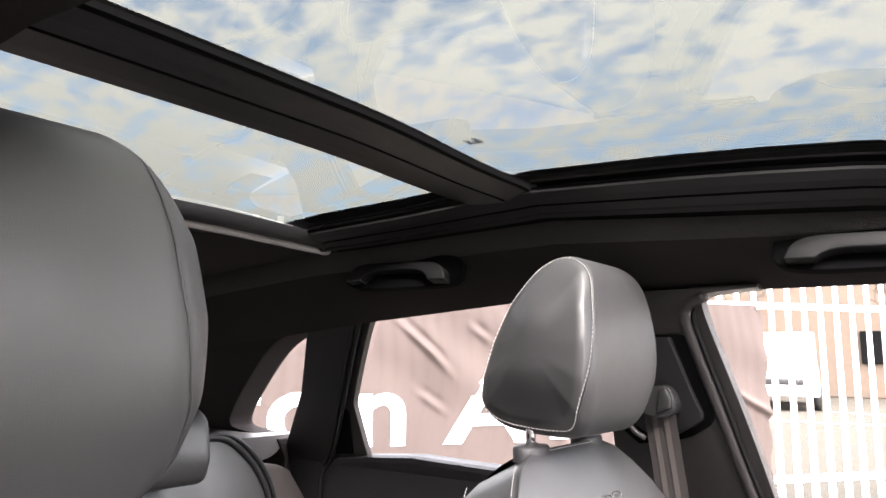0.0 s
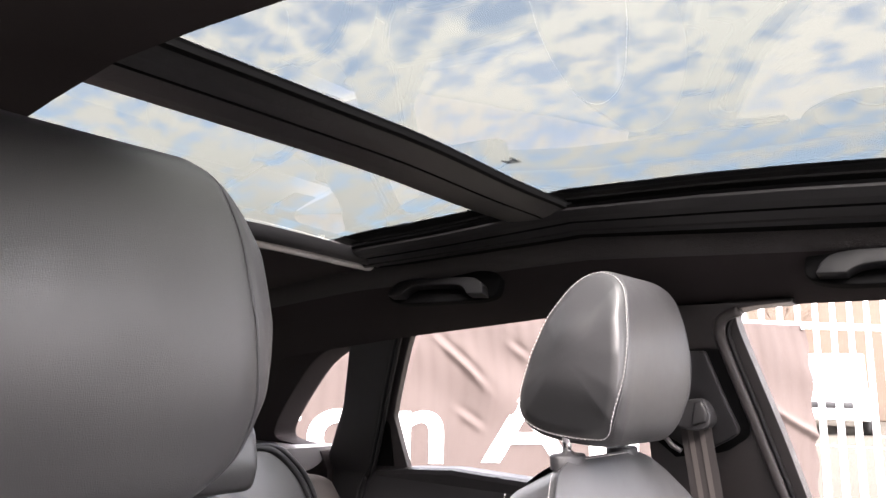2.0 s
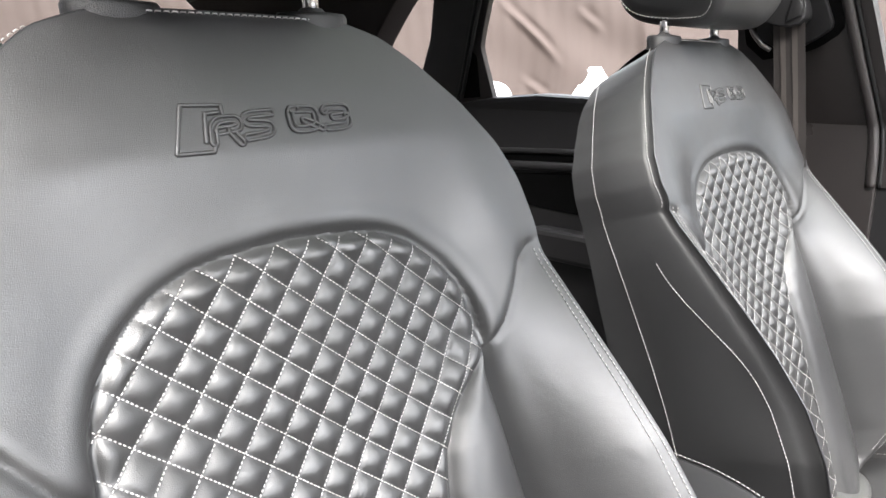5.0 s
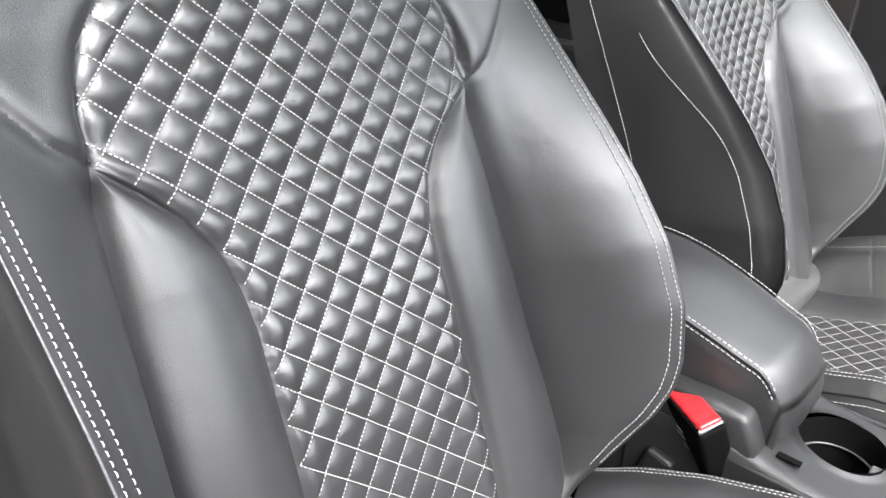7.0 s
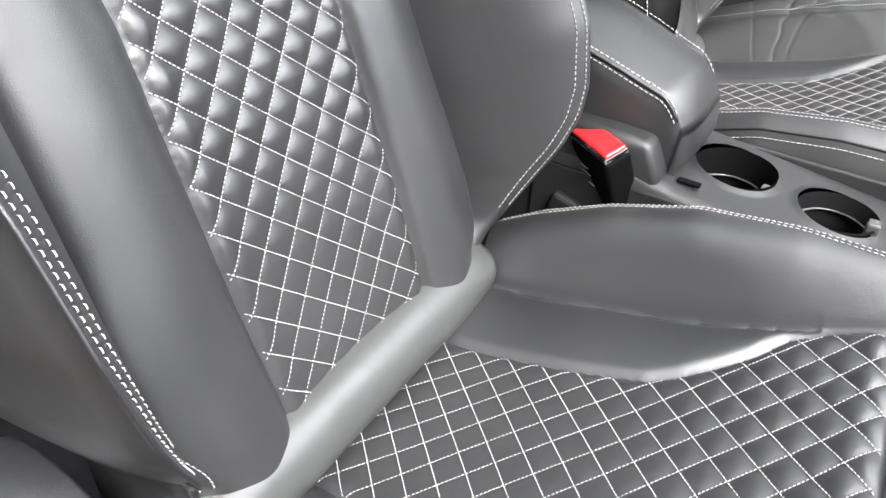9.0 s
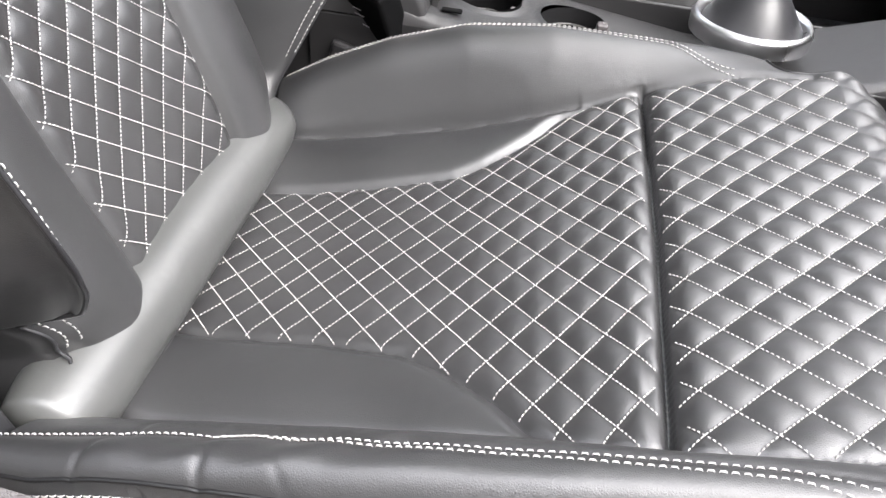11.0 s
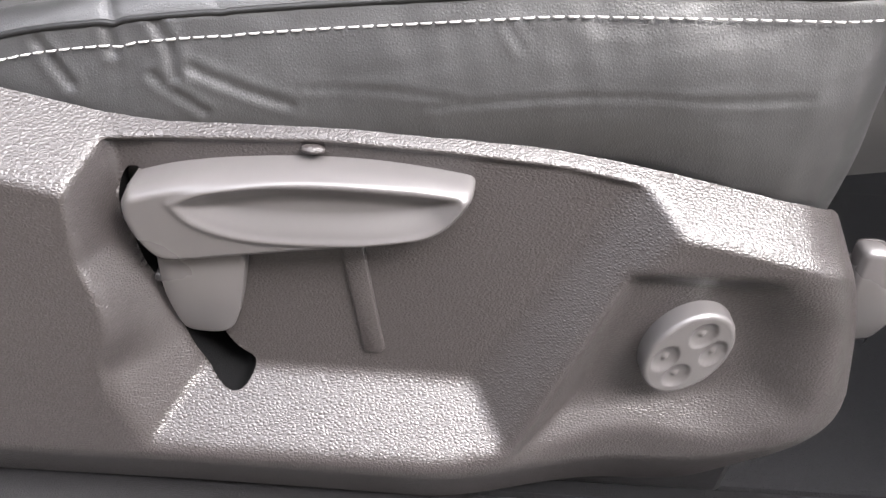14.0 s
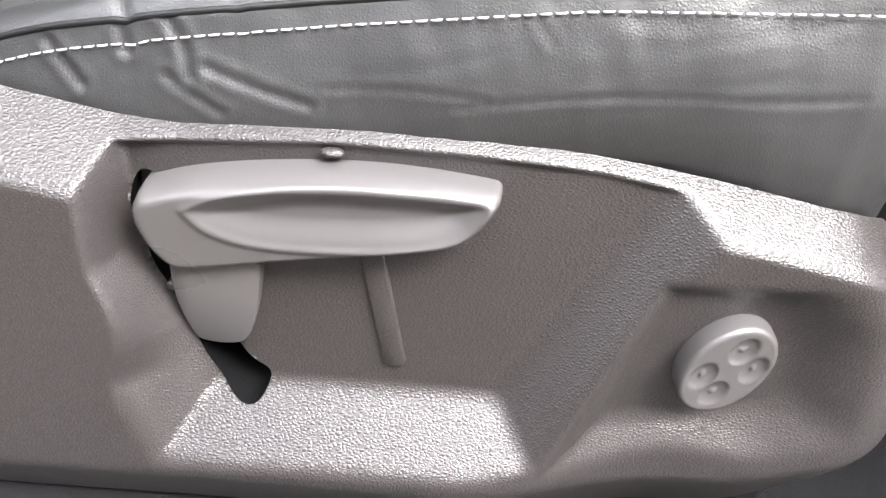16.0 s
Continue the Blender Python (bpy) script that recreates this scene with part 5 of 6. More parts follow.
# (share of the way from glass to lining, step out of the plain slope, black gap or not)
SEAL = [(0.0, 0.0), (0.05, -0.002), (0.06, -0.005), (0.24, -0.0065), (0.40, -0.0055), (0.41, 0.002), (0.47, 0.002), (0.48, -0.004), (0.66, -0.005), (0.67, -0.002),
        (0.685, -0.002), (0.69, -0.0065), (0.79, -0.0065), (0.80, 0.006), (1.02, 0.006)]
x = np.linspace(-0.53, 0.55, 220)
for sgn in (-1, 1):
    P = np.zeros((len(x), len(SEAL), 3))
    for i, t in enumerate(x):
        y0 = glass_edge(t)
        y1 = max(liner_edge(t) if sgn > 0 else -liner_edge_near(t), y0 + 0.004)
        zz = roof_z(t, y0)
        low = float(drop_z(t)) if sgn > 0 else -0.012
        for j, (f, d) in enumerate(SEAL):
            P[i, j] = (t, sgn * (y0 + (y1 - y0) * f), zz + low * f + d)
    # the gaps are shallow; their shade is painted with near-black strips
    gap = np.zeros((len(x) - 1, len(SEAL) - 1), bool)
    gap[:, [0, 4, 5, 6, 9, 12, 13]] = True
    seal = sheet("roof_seal", P, SEAL_GREY, car, "dark rubber seal and blind track", keep=~gap, smooth=False, flip=sgn > 0)
    sheet("seal_gap_shade", P, BLACK, seal, "near-black strips for the shade in the seal gaps", keep=gap, smooth=False, flip=sgn > 0)
beam_y = np.linspace(-0.325, 0.372, 90)
prof = [(-0.072, 0.004), (-0.074, -0.004), (-0.078, -0.005), (-0.081, -0.005), (-0.098, -0.0105), (-0.114, -0.0145), (-0.115, -0.009), (-0.1165, -0.009), (-0.1175, -0.0155), (-0.15, -0.0165),
        (-0.172, -0.0155), (-0.181, -0.010), (-0.183, 0.002)]
P = np.zeros((len(beam_y), len(prof), 3))
for i, y in enumerate(beam_y):
    bow = -0.019 * ease((y + 0.02) / 0.30) - 0.002 * ease((y - 0.33) / 0.03)
    for j, (px, pz) in enumerate(prof):
        P[i, j] = (px + bow, y, roof_z(-0.1, abs(y)) + pz)
gap = np.zeros((len(beam_y) - 1, len(prof) - 1), bool)
gap[:, [0, 1, 2, 5, 6, 7]] = True
beam = sheet("cross_beam", P, PLASTIC_DARK, car, "dark plastic beam across the glass roof", keep=~gap, smooth=False)
sheet("beam_seal", P, BLACK, beam, "black seal and joint of the beam", keep=gap, smooth=False)
bar = [(-0.487 - 0.03 * ease((abs(y) - 0.05) / 0.36), y, roof_z(-0.47, abs(y)) - 0.018) for y in np.linspace(-0.34, 0.372, 40)]
P = np.array([[(x + dx, y, z + dz) for dx, dz in ((0.010, 0.006), (0.010, -0.002), (0.004, -0.006), (-0.004, -0.006), (-0.010, -0.001), (-0.010, 0.006))] for x, y, z in bar])
# the bar's bright sheen is put into its pale colour
sheet("blind_bar", P, BAR, car, "aluminium pull bar of the roof blind, its sheen painted pale", flip=True, smooth=False)
P = np.array([[(x + dx, y, z + dz) for dx, dz in ((0.040, 0.02), (0.036, 0.004), (0.020, -0.001), (0.010, 0.004), (-0.06, -0.006))] for x, y, z in bar])
sheet("rear_roof_seal", P, RUBBER, car, "black seal behind the glass", flip=True)
for a, b, nm in ((-0.47, -0.165, "rear"), (-0.10, 0.52, "front")):
    x = np.linspace(a, b, 24)
    y = np.linspace(-1, 1, 32)
    P = np.array([[(t, u * (glass_edge(t) + 0.012), roof_z(t, abs(u * (glass_edge(t) + 0.012))) + 0.002) for u in y] for t in x])
    pane = sheet("roof_glass", P, ROOF_GLASS, car, "tinted glass roof panel")
    pane.visible_shadow = False
# printed mark on the front pane, as plain bars
for r in range(4):
    part("print_bar", boxbm((0.0012, 0.018 - 0.003 * r, 0.0006), (-0.050 + 0.0035 * r, 0.135 + 0.002 * r, float(roof_z(-0.05, 0.135)) + 0.0012), 0), BLACK, car)
for j in range(4):
    a = np.linspace(0, 2 * np.pi, 16)
    tube("print_ring", [(-0.036 + 0.0032 * math.cos(t), 0.128 + 0.0045 * j + 0.0032 * math.sin(t), float(roof_z(-0.036, 0.13)) + 0.001) for t in a], 0.0004, BLACK, car, sides=4)


# ---- far side of the body ----
def wall_y(z):
    return np.interp(z, [0.2, 0.6, 1.0, 1.336, 1.40], [0.70, 0.72, 0.725, 0.545, 0.51])


def side_piece(name, outline, mat, label="", inner=0.0, thick=0.03, sgn=1, bevel=0.004, parent=None):
    """A slab in the leaning side of the body, from an outline in x and z."""
    bm = prism(outline, "y", inner, inner + thick, bevel)
    for z in (0.6, 1.0, 1.12, 1.24, 1.336):
        bmesh.ops.bisect_plane(bm, geom=bm.verts[:] + bm.edges[:] + bm.faces[:], plane_co=(0, 0, z), plane_no=(0, 0, 1))
    for v in bm.verts:
        v.co.y = sgn * (v.co.y + float(wall_y(v.co.z)))
    if sgn < 0:
        bmesh.ops.reverse_faces(bm, faces=bm.faces)
    return part(name, bm, mat, parent or car, label, False)


def side_line(name, line, radius, inner, mat, parent=None, label="", sides=8):
    """A bead that follows a line in x and z on the leaning side."""
    p = resample(rounded(line, times=2), 0.008)
    return tube(name, [(a, float(wall_y(b)) + inner, b) for a, b in p], radius, mat, parent or car, label, sides)


GROOVE = [(0.16, 1.336), (0.097, 1.333), (0.072, 1.325), (0.061, 1.309), (0.060, 1.288), (0.080, 1.181), (0.094, 1.098), (0.117, 0.975), (0.120, 0.90)]
pillar = side_piece("b_pillar", [(0.16, 1.339)] + [tuple(p) for p in rounded(GROOVE, times=2)] + [(0.12, 0.3), (-0.16, 0.3), (-0.12, 1.0), (-0.09, 1.2), (-0.08, 1.339)], PLASTIC, "dark trim of the middle pillar", -0.03, 0.05)
side_line("pillar_edge", [(a - 0.0075, b - (0.004 if b > 1.32 else 0)) for a, b in GROOVE[1:]], 0.0085, -0.027, PLASTIC, pillar, "rounded trim edge", 10)
frame_1 = side_piece("door_frame", [(0.16, 1.342), (0.066, 1.342)] + [(a + 0.003, b) for a, b in rounded(GROOVE[2:], times=1)] + [(0.150, 0.90), (0.150, 0.975)]
                     + [tuple(p) for p in rounded([(0.135, 0.99), (0.132, 1.009), (0.113, 1.133), (0.100, 1.202), (0.085, 1.277), (0.079, 1.312), (0.081, 1.327), (0.092, 1.335), (0.11, 1.338), (0.16, 1.335)], times=2)],
                     PLASTIC, "grey door frame", -0.020, 0.028, bevel=0.003)
for dx, r in ((0.0045, 0.0036),):
    side_line("door_seal", [(a + dx, b - dx * (b > 1.30)) for a, b in [(0.084, 1.329)] + GROOVE[2:]], r, -0.024, RUBBER, frame_1, "black rubber door seal", 6)
CH = [(-0.585, 1.325), (-0.604, 1.299), (-0.667, 1.218), (-0.754, 1.099), (-0.816, 1.019), (-0.845, 0.994)]
rear_post = side_piece("rear_post", [(-0.735, 1.315), (-0.60, 1.315)] + CH[1:] + [(-0.862, 0.95), (-0.854, 0.895), (-0.99, 0.80), (-1.02, 0.95), (-0.976, 1.012), (-0.833, 1.163), (-0.742, 1.297)], PLASTIC_DARK, "black rear post trim", -0.030, 0.04, bevel=0.006)
rear_frame = side_piece("door_frame", [(-0.59, 1.325), (-0.545, 1.325)] + [tuple(p) for p in rounded([(-0.555, 1.322), (-0.567, 1.311), (-0.61, 1.259), (-0.693, 1.147), (-0.697, 1.130), (-0.707, 1.032), (-0.708, 1.0)], times=1)] + [(-0.84, 0.995)] + CH[::-1][1:],
                        PLASTIC, "grey rear door frame", -0.014, 0.016, bevel=0.003)
for dx in (0.0, 0.010):
    side_line("door_seal", [(a + dx, b - 0.3 * dx) for a, b in CH], 0.0042, -0.027, RUBBER, rear_frame, "black rubber door seal", 6)
side_piece("corner_plate", [(-0.722, 1.130), (-0.804, 1.022), (-0.748, 1.026), (-0.716, 1.120)], BLACK, "black corner plate", -0.018, 0.004, bevel=0.0012, parent=rear_frame)
side_line("door_seal", [(-0.84, 0.996), (-0.858, 0.96), (-0.855, 0.895), (-0.822, 0.837), (-0.80, 0.76), (-0.80, 0.6)], 0.008, -0.024, RUBBER, car, "black rubber door seal", 8)
side_piece("c_pillar", [(-0.735, 1.40), (-0.735, 1.300)] + [tuple(p) for p in rounded([(-0.745, 1.298), (-0.85, 1.266), (-0.963, 1.195), (-1.06, 1.128), (-1.112, 1.085), (-1.112, 1.066), (-1.062, 1.060), (-0.95, 1.048)], times=2)] + [(-0.95, 1.04), (-0.96, 0.6), (-1.5, 0.6), (-1.5, 1.40)], HEADLINER, "dark rear pillar trim", -0.05, 0.07)
side_piece("door_panel", [(-0.12, 1.026), (-0.45, 1.034), (-0.568, 1.038), (-0.70, 1.028), (-0.81, 1.013), (-0.842, 0.985), (-0.852, 0.95), (-0.846, 0.895), (-0.812, 0.837), (-0.79, 0.76), (-0.79, 0.3), (-0.10, 0.3)], PLASTIC_DARK, "dark rear door trim", -0.03, 0.07, bevel=0.014)
side_piece("door_panel", [(0.105, 1.010), (0.11, 0.3), (1.1, 0.3), (1.1, 1.0), (0.6, 1.006)], PLASTIC_DARK, "dark front door trim", -0.015, 0.06, bevel=0.012)
for up in (0.0, 0.034):
    side_line("door_moulding", [(-0.10, 0.893 + up), (-0.48, 0.880 + up), (-0.72, 0.868 + up), (-0.768, 0.868 + up * 0.4)], 0.011 - up * 0.12, -0.034, PLASTIC_DARK, car, "grey door moulding", 10)
# flat black plates paint the shade of the door's recess and hollow
side_piece("recess_shade", [(-0.10, 0.918), (-0.48, 0.910), (-0.72, 0.895), (-0.745, 0.882), (-0.72, 0.874), (-0.48, 0.886), (-0.10, 0.899)], BLACK, "black plate for the shade between the mouldings", -0.0335, 0.005, bevel=0.001)
side_piece("pocket_shade", [(-0.10, 0.872), (-0.477, 0.866), (-0.728, 0.845), (-0.755, 0.828), (-0.755, 0.79), (-0.10, 0.76)], BLACK, "black plate for the shade in the hollow of the door", -0.034, 0.006, bevel=0.002)
side_piece("door_armrest", [(-0.10, 0.74), (-0.55, 0.74), (-0.62, 0.70), (-0.55, 0.67), (-0.10, 0.67)], PLASTIC_DARK, "dark door armrest", -0.075, 0.06, bevel=0.012)
side_piece("door_armrest", [(0.2, 0.76), (0.8, 0.80), (0.8, 0.73), (0.2, 0.70)], PLASTIC, "grey door armrest", -0.07, 0.06, bevel=0.012)


def pane_sheet(outline, inner=0.012):
    bm = bmesh.new()
    vs = [bm.verts.new((x, float(wall_y(z)) + inner, z)) for x, z in outline]
    bm.faces.new(vs)
    ob = part("side_window", bm, SIDE_GLASS, car, "clear side window glass")
    ob.visible_shadow = False


pane_sheet([(0.07, 1.34), (0.09, 1.1), (0.115, 1.0), (0.9, 1.0), (0.9, 1.22), (0.5, 1.34)])
pane_sheet([(-0.09, 1.34), (-0.56, 1.315), (-0.74, 1.12), (-0.735, 1.02), (-0.11, 1.02)])
pane_sheet([(-0.745, 1.30), (-0.93, 1.22), (-1.13, 1.065), (-0.95, 1.03), (-0.86, 1.18)])


def grab_handle(x0, x1, y, z, tall, label):
    """A handle folded into an oval recess: an arched grip between two feet."""
    h = thing("grab_handle", ((x0 + x1) / 2, y, z), label, "grab handle", "grab handles")
    w, n = x1 - x0, 40
    lean = Matrix.Translation((0, y, z)) @ Matrix.Rotation(radians(-20), 4, "X") @ Matrix.Translation((0, -y, -z))
    out, inn = [], []
    for u in np.linspace(0, 1, n):
        e = 1 - abs(2 * u - 1) ** 7
        out.append((x0 + w * u, z - 0.030 + 0.032 * e ** 0.6 - 0.010 * (u - 0.5)))
    for u in np.linspace(0.155, 0.845, n)[::-1]:
        e = 1 - abs((u - 0.5) / 0.345) ** 6
        inn.append((x0 + w * u, z - 0.030 + (0.032 - tall) * e - 0.010 * (u - 0.5)))
    bm = prism(out + inn, "y", y - 0.014, y + 0.006, 0.004, 3)
    bmesh.ops.transform(bm, matrix=lean, verts=bm.verts)
    part("grip", bm, RUBBER, h, "black plastic grip", True)
    # solid oval plate; its black colour stands for the recess's shade
    oval = [(x0 + w * (0.5 + 0.58 * math.copysign(abs(math.cos(a)) ** 0.35, math.cos(a))), z - 0.008 + 0.028 * math.copysign(abs(math.sin(a)) ** 0.6, math.sin(a)) - 0.010 * 0.5 * math.cos(a)) for a in np.linspace(0, 2 * np.pi, 40, endpoint=False)]
    bm = prism(oval, "y", y + 0.004, y + 0.018, 0.003, 2)
    bmesh.ops.transform(bm, matrix=lean, verts=bm.verts)
    part("handle_shade", bm, BLACK, h, "black plate for the shaded recess behind the grip")


grab_handle(-0.472, -0.258, 0.396, 1.388, 0.013, "dark folded grab handle on the roof lining")
grab_handle(0.209, 0.43, 0.460, 1.381, 0.019, "dark folded grab handle on the roof lining")

side_piece("rear_trim", [(-0.86, 0.97), (-0.845, 0.88), (-0.80, 0.79), (-0.79, 0.3), (-1.15, 0.3), (-1.15, 1.0)], PLASTIC_DARK, "dark trim over the wheel arch", -0.02, 0.05, bevel=0.006)

# seat belt of the far front seat
belt = thing("seat_belt", (0.0, 0.60, 0.9), "grey seat belt hanging from its pillar guide", "seat belt")
lines = np.linspace(0, 1, 30)
top, bot = np.array((-0.002, 0.572, 1.165)), np.array((0.040, 0.640, 0.62))


def belt_strip(w0, w1, lift, n=7):
    return np.array([[top + (bot - top) * u + np.array((w * 0.048 + 0.003 * u * w, -lift + 0.004 * math.sin(u * 9) * u, 0)) for w in np.linspace(w0, w1, n)] for u in lines])


web = sheet("webbing", belt_strip(-0.5, 0.5, 0.0, 15), WEB, belt, "dark grey belt webbing", flip=True)
for w0, w1 in ((-0.27, -0.10), (0.10, 0.27)):
    sheet("rib", belt_strip(w0, w1, 0.0012, 5), WEB_LIGHT, web, "paler woven rib", flip=True)
part("belt_guide", prism([tuple(p) for p in rounded([(-0.062, 1.165), (-0.035, 1.163), (-0.003, 1.152), (0.024, 1.158), (0.028, 1.183), (0.017, 1.204), (-0.010, 1.198), (-0.04, 1.20), (-0.062, 1.19), (-0.062, 1.165)], times=1)[:-1]], "y", 0.556, 0.592, 0.006, 3), PLASTIC_DARK, belt, "black belt guide", True)
part("guide_facet", prism([(0.006, 1.196), (0.016, 1.199), (0.024, 1.183), (0.022, 1.168), (0.0, 1.160)], "y", 0.551, 0.562, 0.003), PLASTIC_DARK, belt, "grey facet of the guide", True)
tube("guide_edge", [(-0.064, 0.574, 1.165), (-0.056, 0.578, 1.145), (-0.043, 0.582, 1.128), (-0.03, 0.585, 1.12)], 0.004, PLASTIC_SMOOTH, belt, "grey edge of the guide", sides=8)
# no hollow here: a black plate paints the shade round the slide cover
slide = side_piece("belt_slide", [(0.034, 1.276), (0.054, 1.274), (0.070, 1.168), (0.066, 1.15), (0.059, 1.142), (0.028, 1.123), (0.01, 1.117), (-0.06, 1.105), (-0.085, 1.13), (-0.085, 1.276)], BLACK, "black plate for the shaded recess of the belt slide", -0.034, 0.006, bevel=0.002)
side_piece("slide_cover", [(0.031, 1.272), (0.046, 1.194), (0.055, 1.160), (0.052, 1.150), (0.037, 1.140), (0.009, 1.126), (-0.03, 1.12), (-0.06, 1.14), (-0.07, 1.272)], PLASTIC_DARK, "dark cover of the belt slide", -0.045, 0.013, bevel=0.003, parent=slide)

# ---- rear bench, boot, front bulkhead, floor ----
bench = thing("rear_bench", (-0.8, 0.0, 0.3), "grey leather rear bench behind the front seats", "rear seat")
BENCH = rounded([(0.36, 1.070), (0.44, 1.074), (0.475, 1.061), (0.511, 1.031), (0.544, 0.992), (0.569, 0.931), (0.58, 0.80)], times=2)
bm = prism([(-0.62, 0.45), (-0.62, 1.04)] + [tuple(p) for p in BENCH] + [(0.585, 0.45)], "x", -1.0, -0.885, 0.012, 3)
for v in bm.verts:
    v.co.x += 0.16 * (1.0 - v.co.z)
part("bench_back", bm, LEATHER, bench, "grey leather backrest", True)
part("bench_cushion", prism([(-0.88, 0.30), (-0.88, 0.50), (-0.40, 0.53), (-0.36, 0.50), (-0.37, 0.30)], "y", -0.62, 0.62, 0.025, 3), LEATHER, bench, "grey leather cushion", True)
bm = prism([(0.572, 0.998), (0.61, 1.0), (0.65, 0.985), (0.69, 0.92), (0.71, 0.5), (0.592, 0.5), (0.585, 0.90)], "x", -1.02, -0.905, 0.012, 3)
for v in bm.verts:
    v.co.x += 0.16 * (1.0 - v.co.z)
part("side_bolster", bm, WEB_LIGHT, bench, "grey textile side panel", True)
for y in (0.252, -0.4):
    part("rear_headrest", prism([(-0.80, 1.0), (-0.785, 1.05), (-0.80, 1.12), (-0.83, 1.145), (-0.88, 1.13), (-0.90, 1.05), (-0.88, 1.0)], "y", y - 0.105, y + 0.105, 0.025, 4), LEATHER, bench, "grey leather rear headrest", True)
for off, r in ((0.0, 0.0075), (0.015, 0.006)):
    tube("edge_cord", [(-0.884 + 0.16 * (1.0 - b), a + off, b + 0.3 * off) for a, b in BENCH], r, RUBBER, bench, "black rubber edge cord", sides=8)
shelf = thing("parcel_shelf", (-1.2, 0, 1.0), "grey trim ledge under the rear side window", "shelf")
part("ledge", prism([tuple(p) for p in rounded([(0.485, 1.058), (0.50, 1.052), (0.535, 1.022), (0.57, 1.004), (0.61, 1.002), (0.645, 1.012), (0.665, 1.03), (0.73, 1.056)], times=2)], "x", -1.22, -0.955, 0.008, 3), PLASTIC_PALE, shelf, "pale grey ledge", True)
part("cover", boxbm((0.5, 1.1, 0.02), (-1.25, 0, 0.985), 0.004), HEADLINER, shelf, "black load cover")
part("tailgate", prism([(-0.62, 0.3), (0.62, 0.3), (0.62, 1.02), (0.50, 1.02), (-0.50, 1.02), (-0.62, 1.02)], "x", -1.50, -1.44, 0.01), HEADLINER, car, "black tailgate trim")
for y in (-0.56, 0.56):
    part("d_pillar", boxbm((0.06, 0.14, 0.36), (-1.46, y, 1.19), 0.01), HEADLINER, car, "black rear pillar trim")
bm = bmesh.new()
bm.faces.new([bm.verts.new(p) for p in ((-1.47, -0.5, 1.02), (-1.47, 0.5, 1.02), (-1.45, 0.5, 1.34), (-1.45, -0.5, 1.34))])
rear_pane = part("rear_window", bm, SIDE_GLASS, car, "clear rear window")
rear_pane.visible_shadow = False
# near side: middle pillar, rear door, sill
side_piece("b_pillar", [(-0.14, 1.37), (-0.12, 1.0), (-0.05, 0.3), (-0.30, 0.3), (-0.30, 1.0), (-0.27, 1.37)], PLASTIC_DARK, "dark trim of the middle pillar", -0.02, 0.06, -1)
side_piece("door_panel", [(-0.28, 1.02), (-1.45, 1.02), (-1.45, 0.3), (-0.25, 0.3)], PLASTIC_DARK, "dark rear door trim", -0.02, 0.06, -1)
side_piece("c_pillar", [(-0.74, 1.40), (-0.76, 1.0), (-1.0, 1.0), (-1.5, 1.0), (-1.5, 1.40)], HEADLINER, "dark rear pillar trim", -0.02, 0.06, -1)
part("sill", prism([(-0.66, 0.17), (-0.66, 0.285), (-0.70, 0.30), (-0.76, 0.29), (-0.78, 0.24), (-0.78, 0.17)], "x", -1.4, 1.15, 0.01), PLASTIC_DARK, car, "black plastic door sill", True)
part("sill", prism([(0.66, 0.17), (0.66, 0.32), (0.78, 0.32), (0.78, 0.17)], "x", -1.4, 1.15, 0.01), PLASTIC_DARK, car, "black plastic door sill", True)
part("dashboard", prism([(0.98, 0.50), (0.95, 0.62), (0.93, 0.82), (0.99, 0.88), (1.40, 0.92), (1.40, 0.3), (1.12, 0.3)], "y", -0.72, 0.72, 0.03, 3), PLASTIC_DARK, car, "dark dashboard", True)
for sgn in (-1, 1):
    tube("a_pillar", [(0.58, sgn * 0.54, 1.35), (0.95, sgn * 0.60, 1.18), (1.45, sgn * 0.68, 0.93)], 0.035, HEADLINER, car, "dark windscreen pillar", sides=10)
floor = tagged(link("floor", [(-1.45, -0.78, 0.17), (1.4, -0.78, 0.17), (1.4, 0.78, 0.17), (-1.45, 0.78, 0.17)], [[0, 1, 2, 3]], CARPET), "black carpet covering the car's floor pan", "floor", "", "structure")
mat_ob = thing("floor_mat", (0.85, -0.36, 0.175), "black carpet floor mat in the driver's footwell", "floor mat")
part("mat", boxbm((0.55, 0.44, 0.012), (0.85, -0.36, 0.182), 0.005), CARPET, mat_ob)
part("sill_carpet", prism([(-0.66, 0.17), (-0.64, 0.27), (-0.66, 0.285)], "x", 0.1, 1.1), CARPET, car, "black carpet edge")

# ---- outside ----
gx, gy = np.meshgrid(np.r_[-600, -120, np.linspace(-30, 30, 13), 120, 600], np.r_[-600, -120, np.linspace(-30, 30, 13), 120, 600])
G = np.stack([gx, gy, 0 * gx], -1)
ground = tagged(sheet("ground", G, ASPHALT, None), "grey asphalt yard reaching to the horizon", "ground", "", "structure")
FA, FD = np.array((-2.74, 3.08)), np.array((0.608, 0.794))
FN = np.array((FD[1], -FD[0]))


def fence_at(t, z, off=0.0):
    p = FA + FD * t + FN * off
    return (p[0], p[1], z)


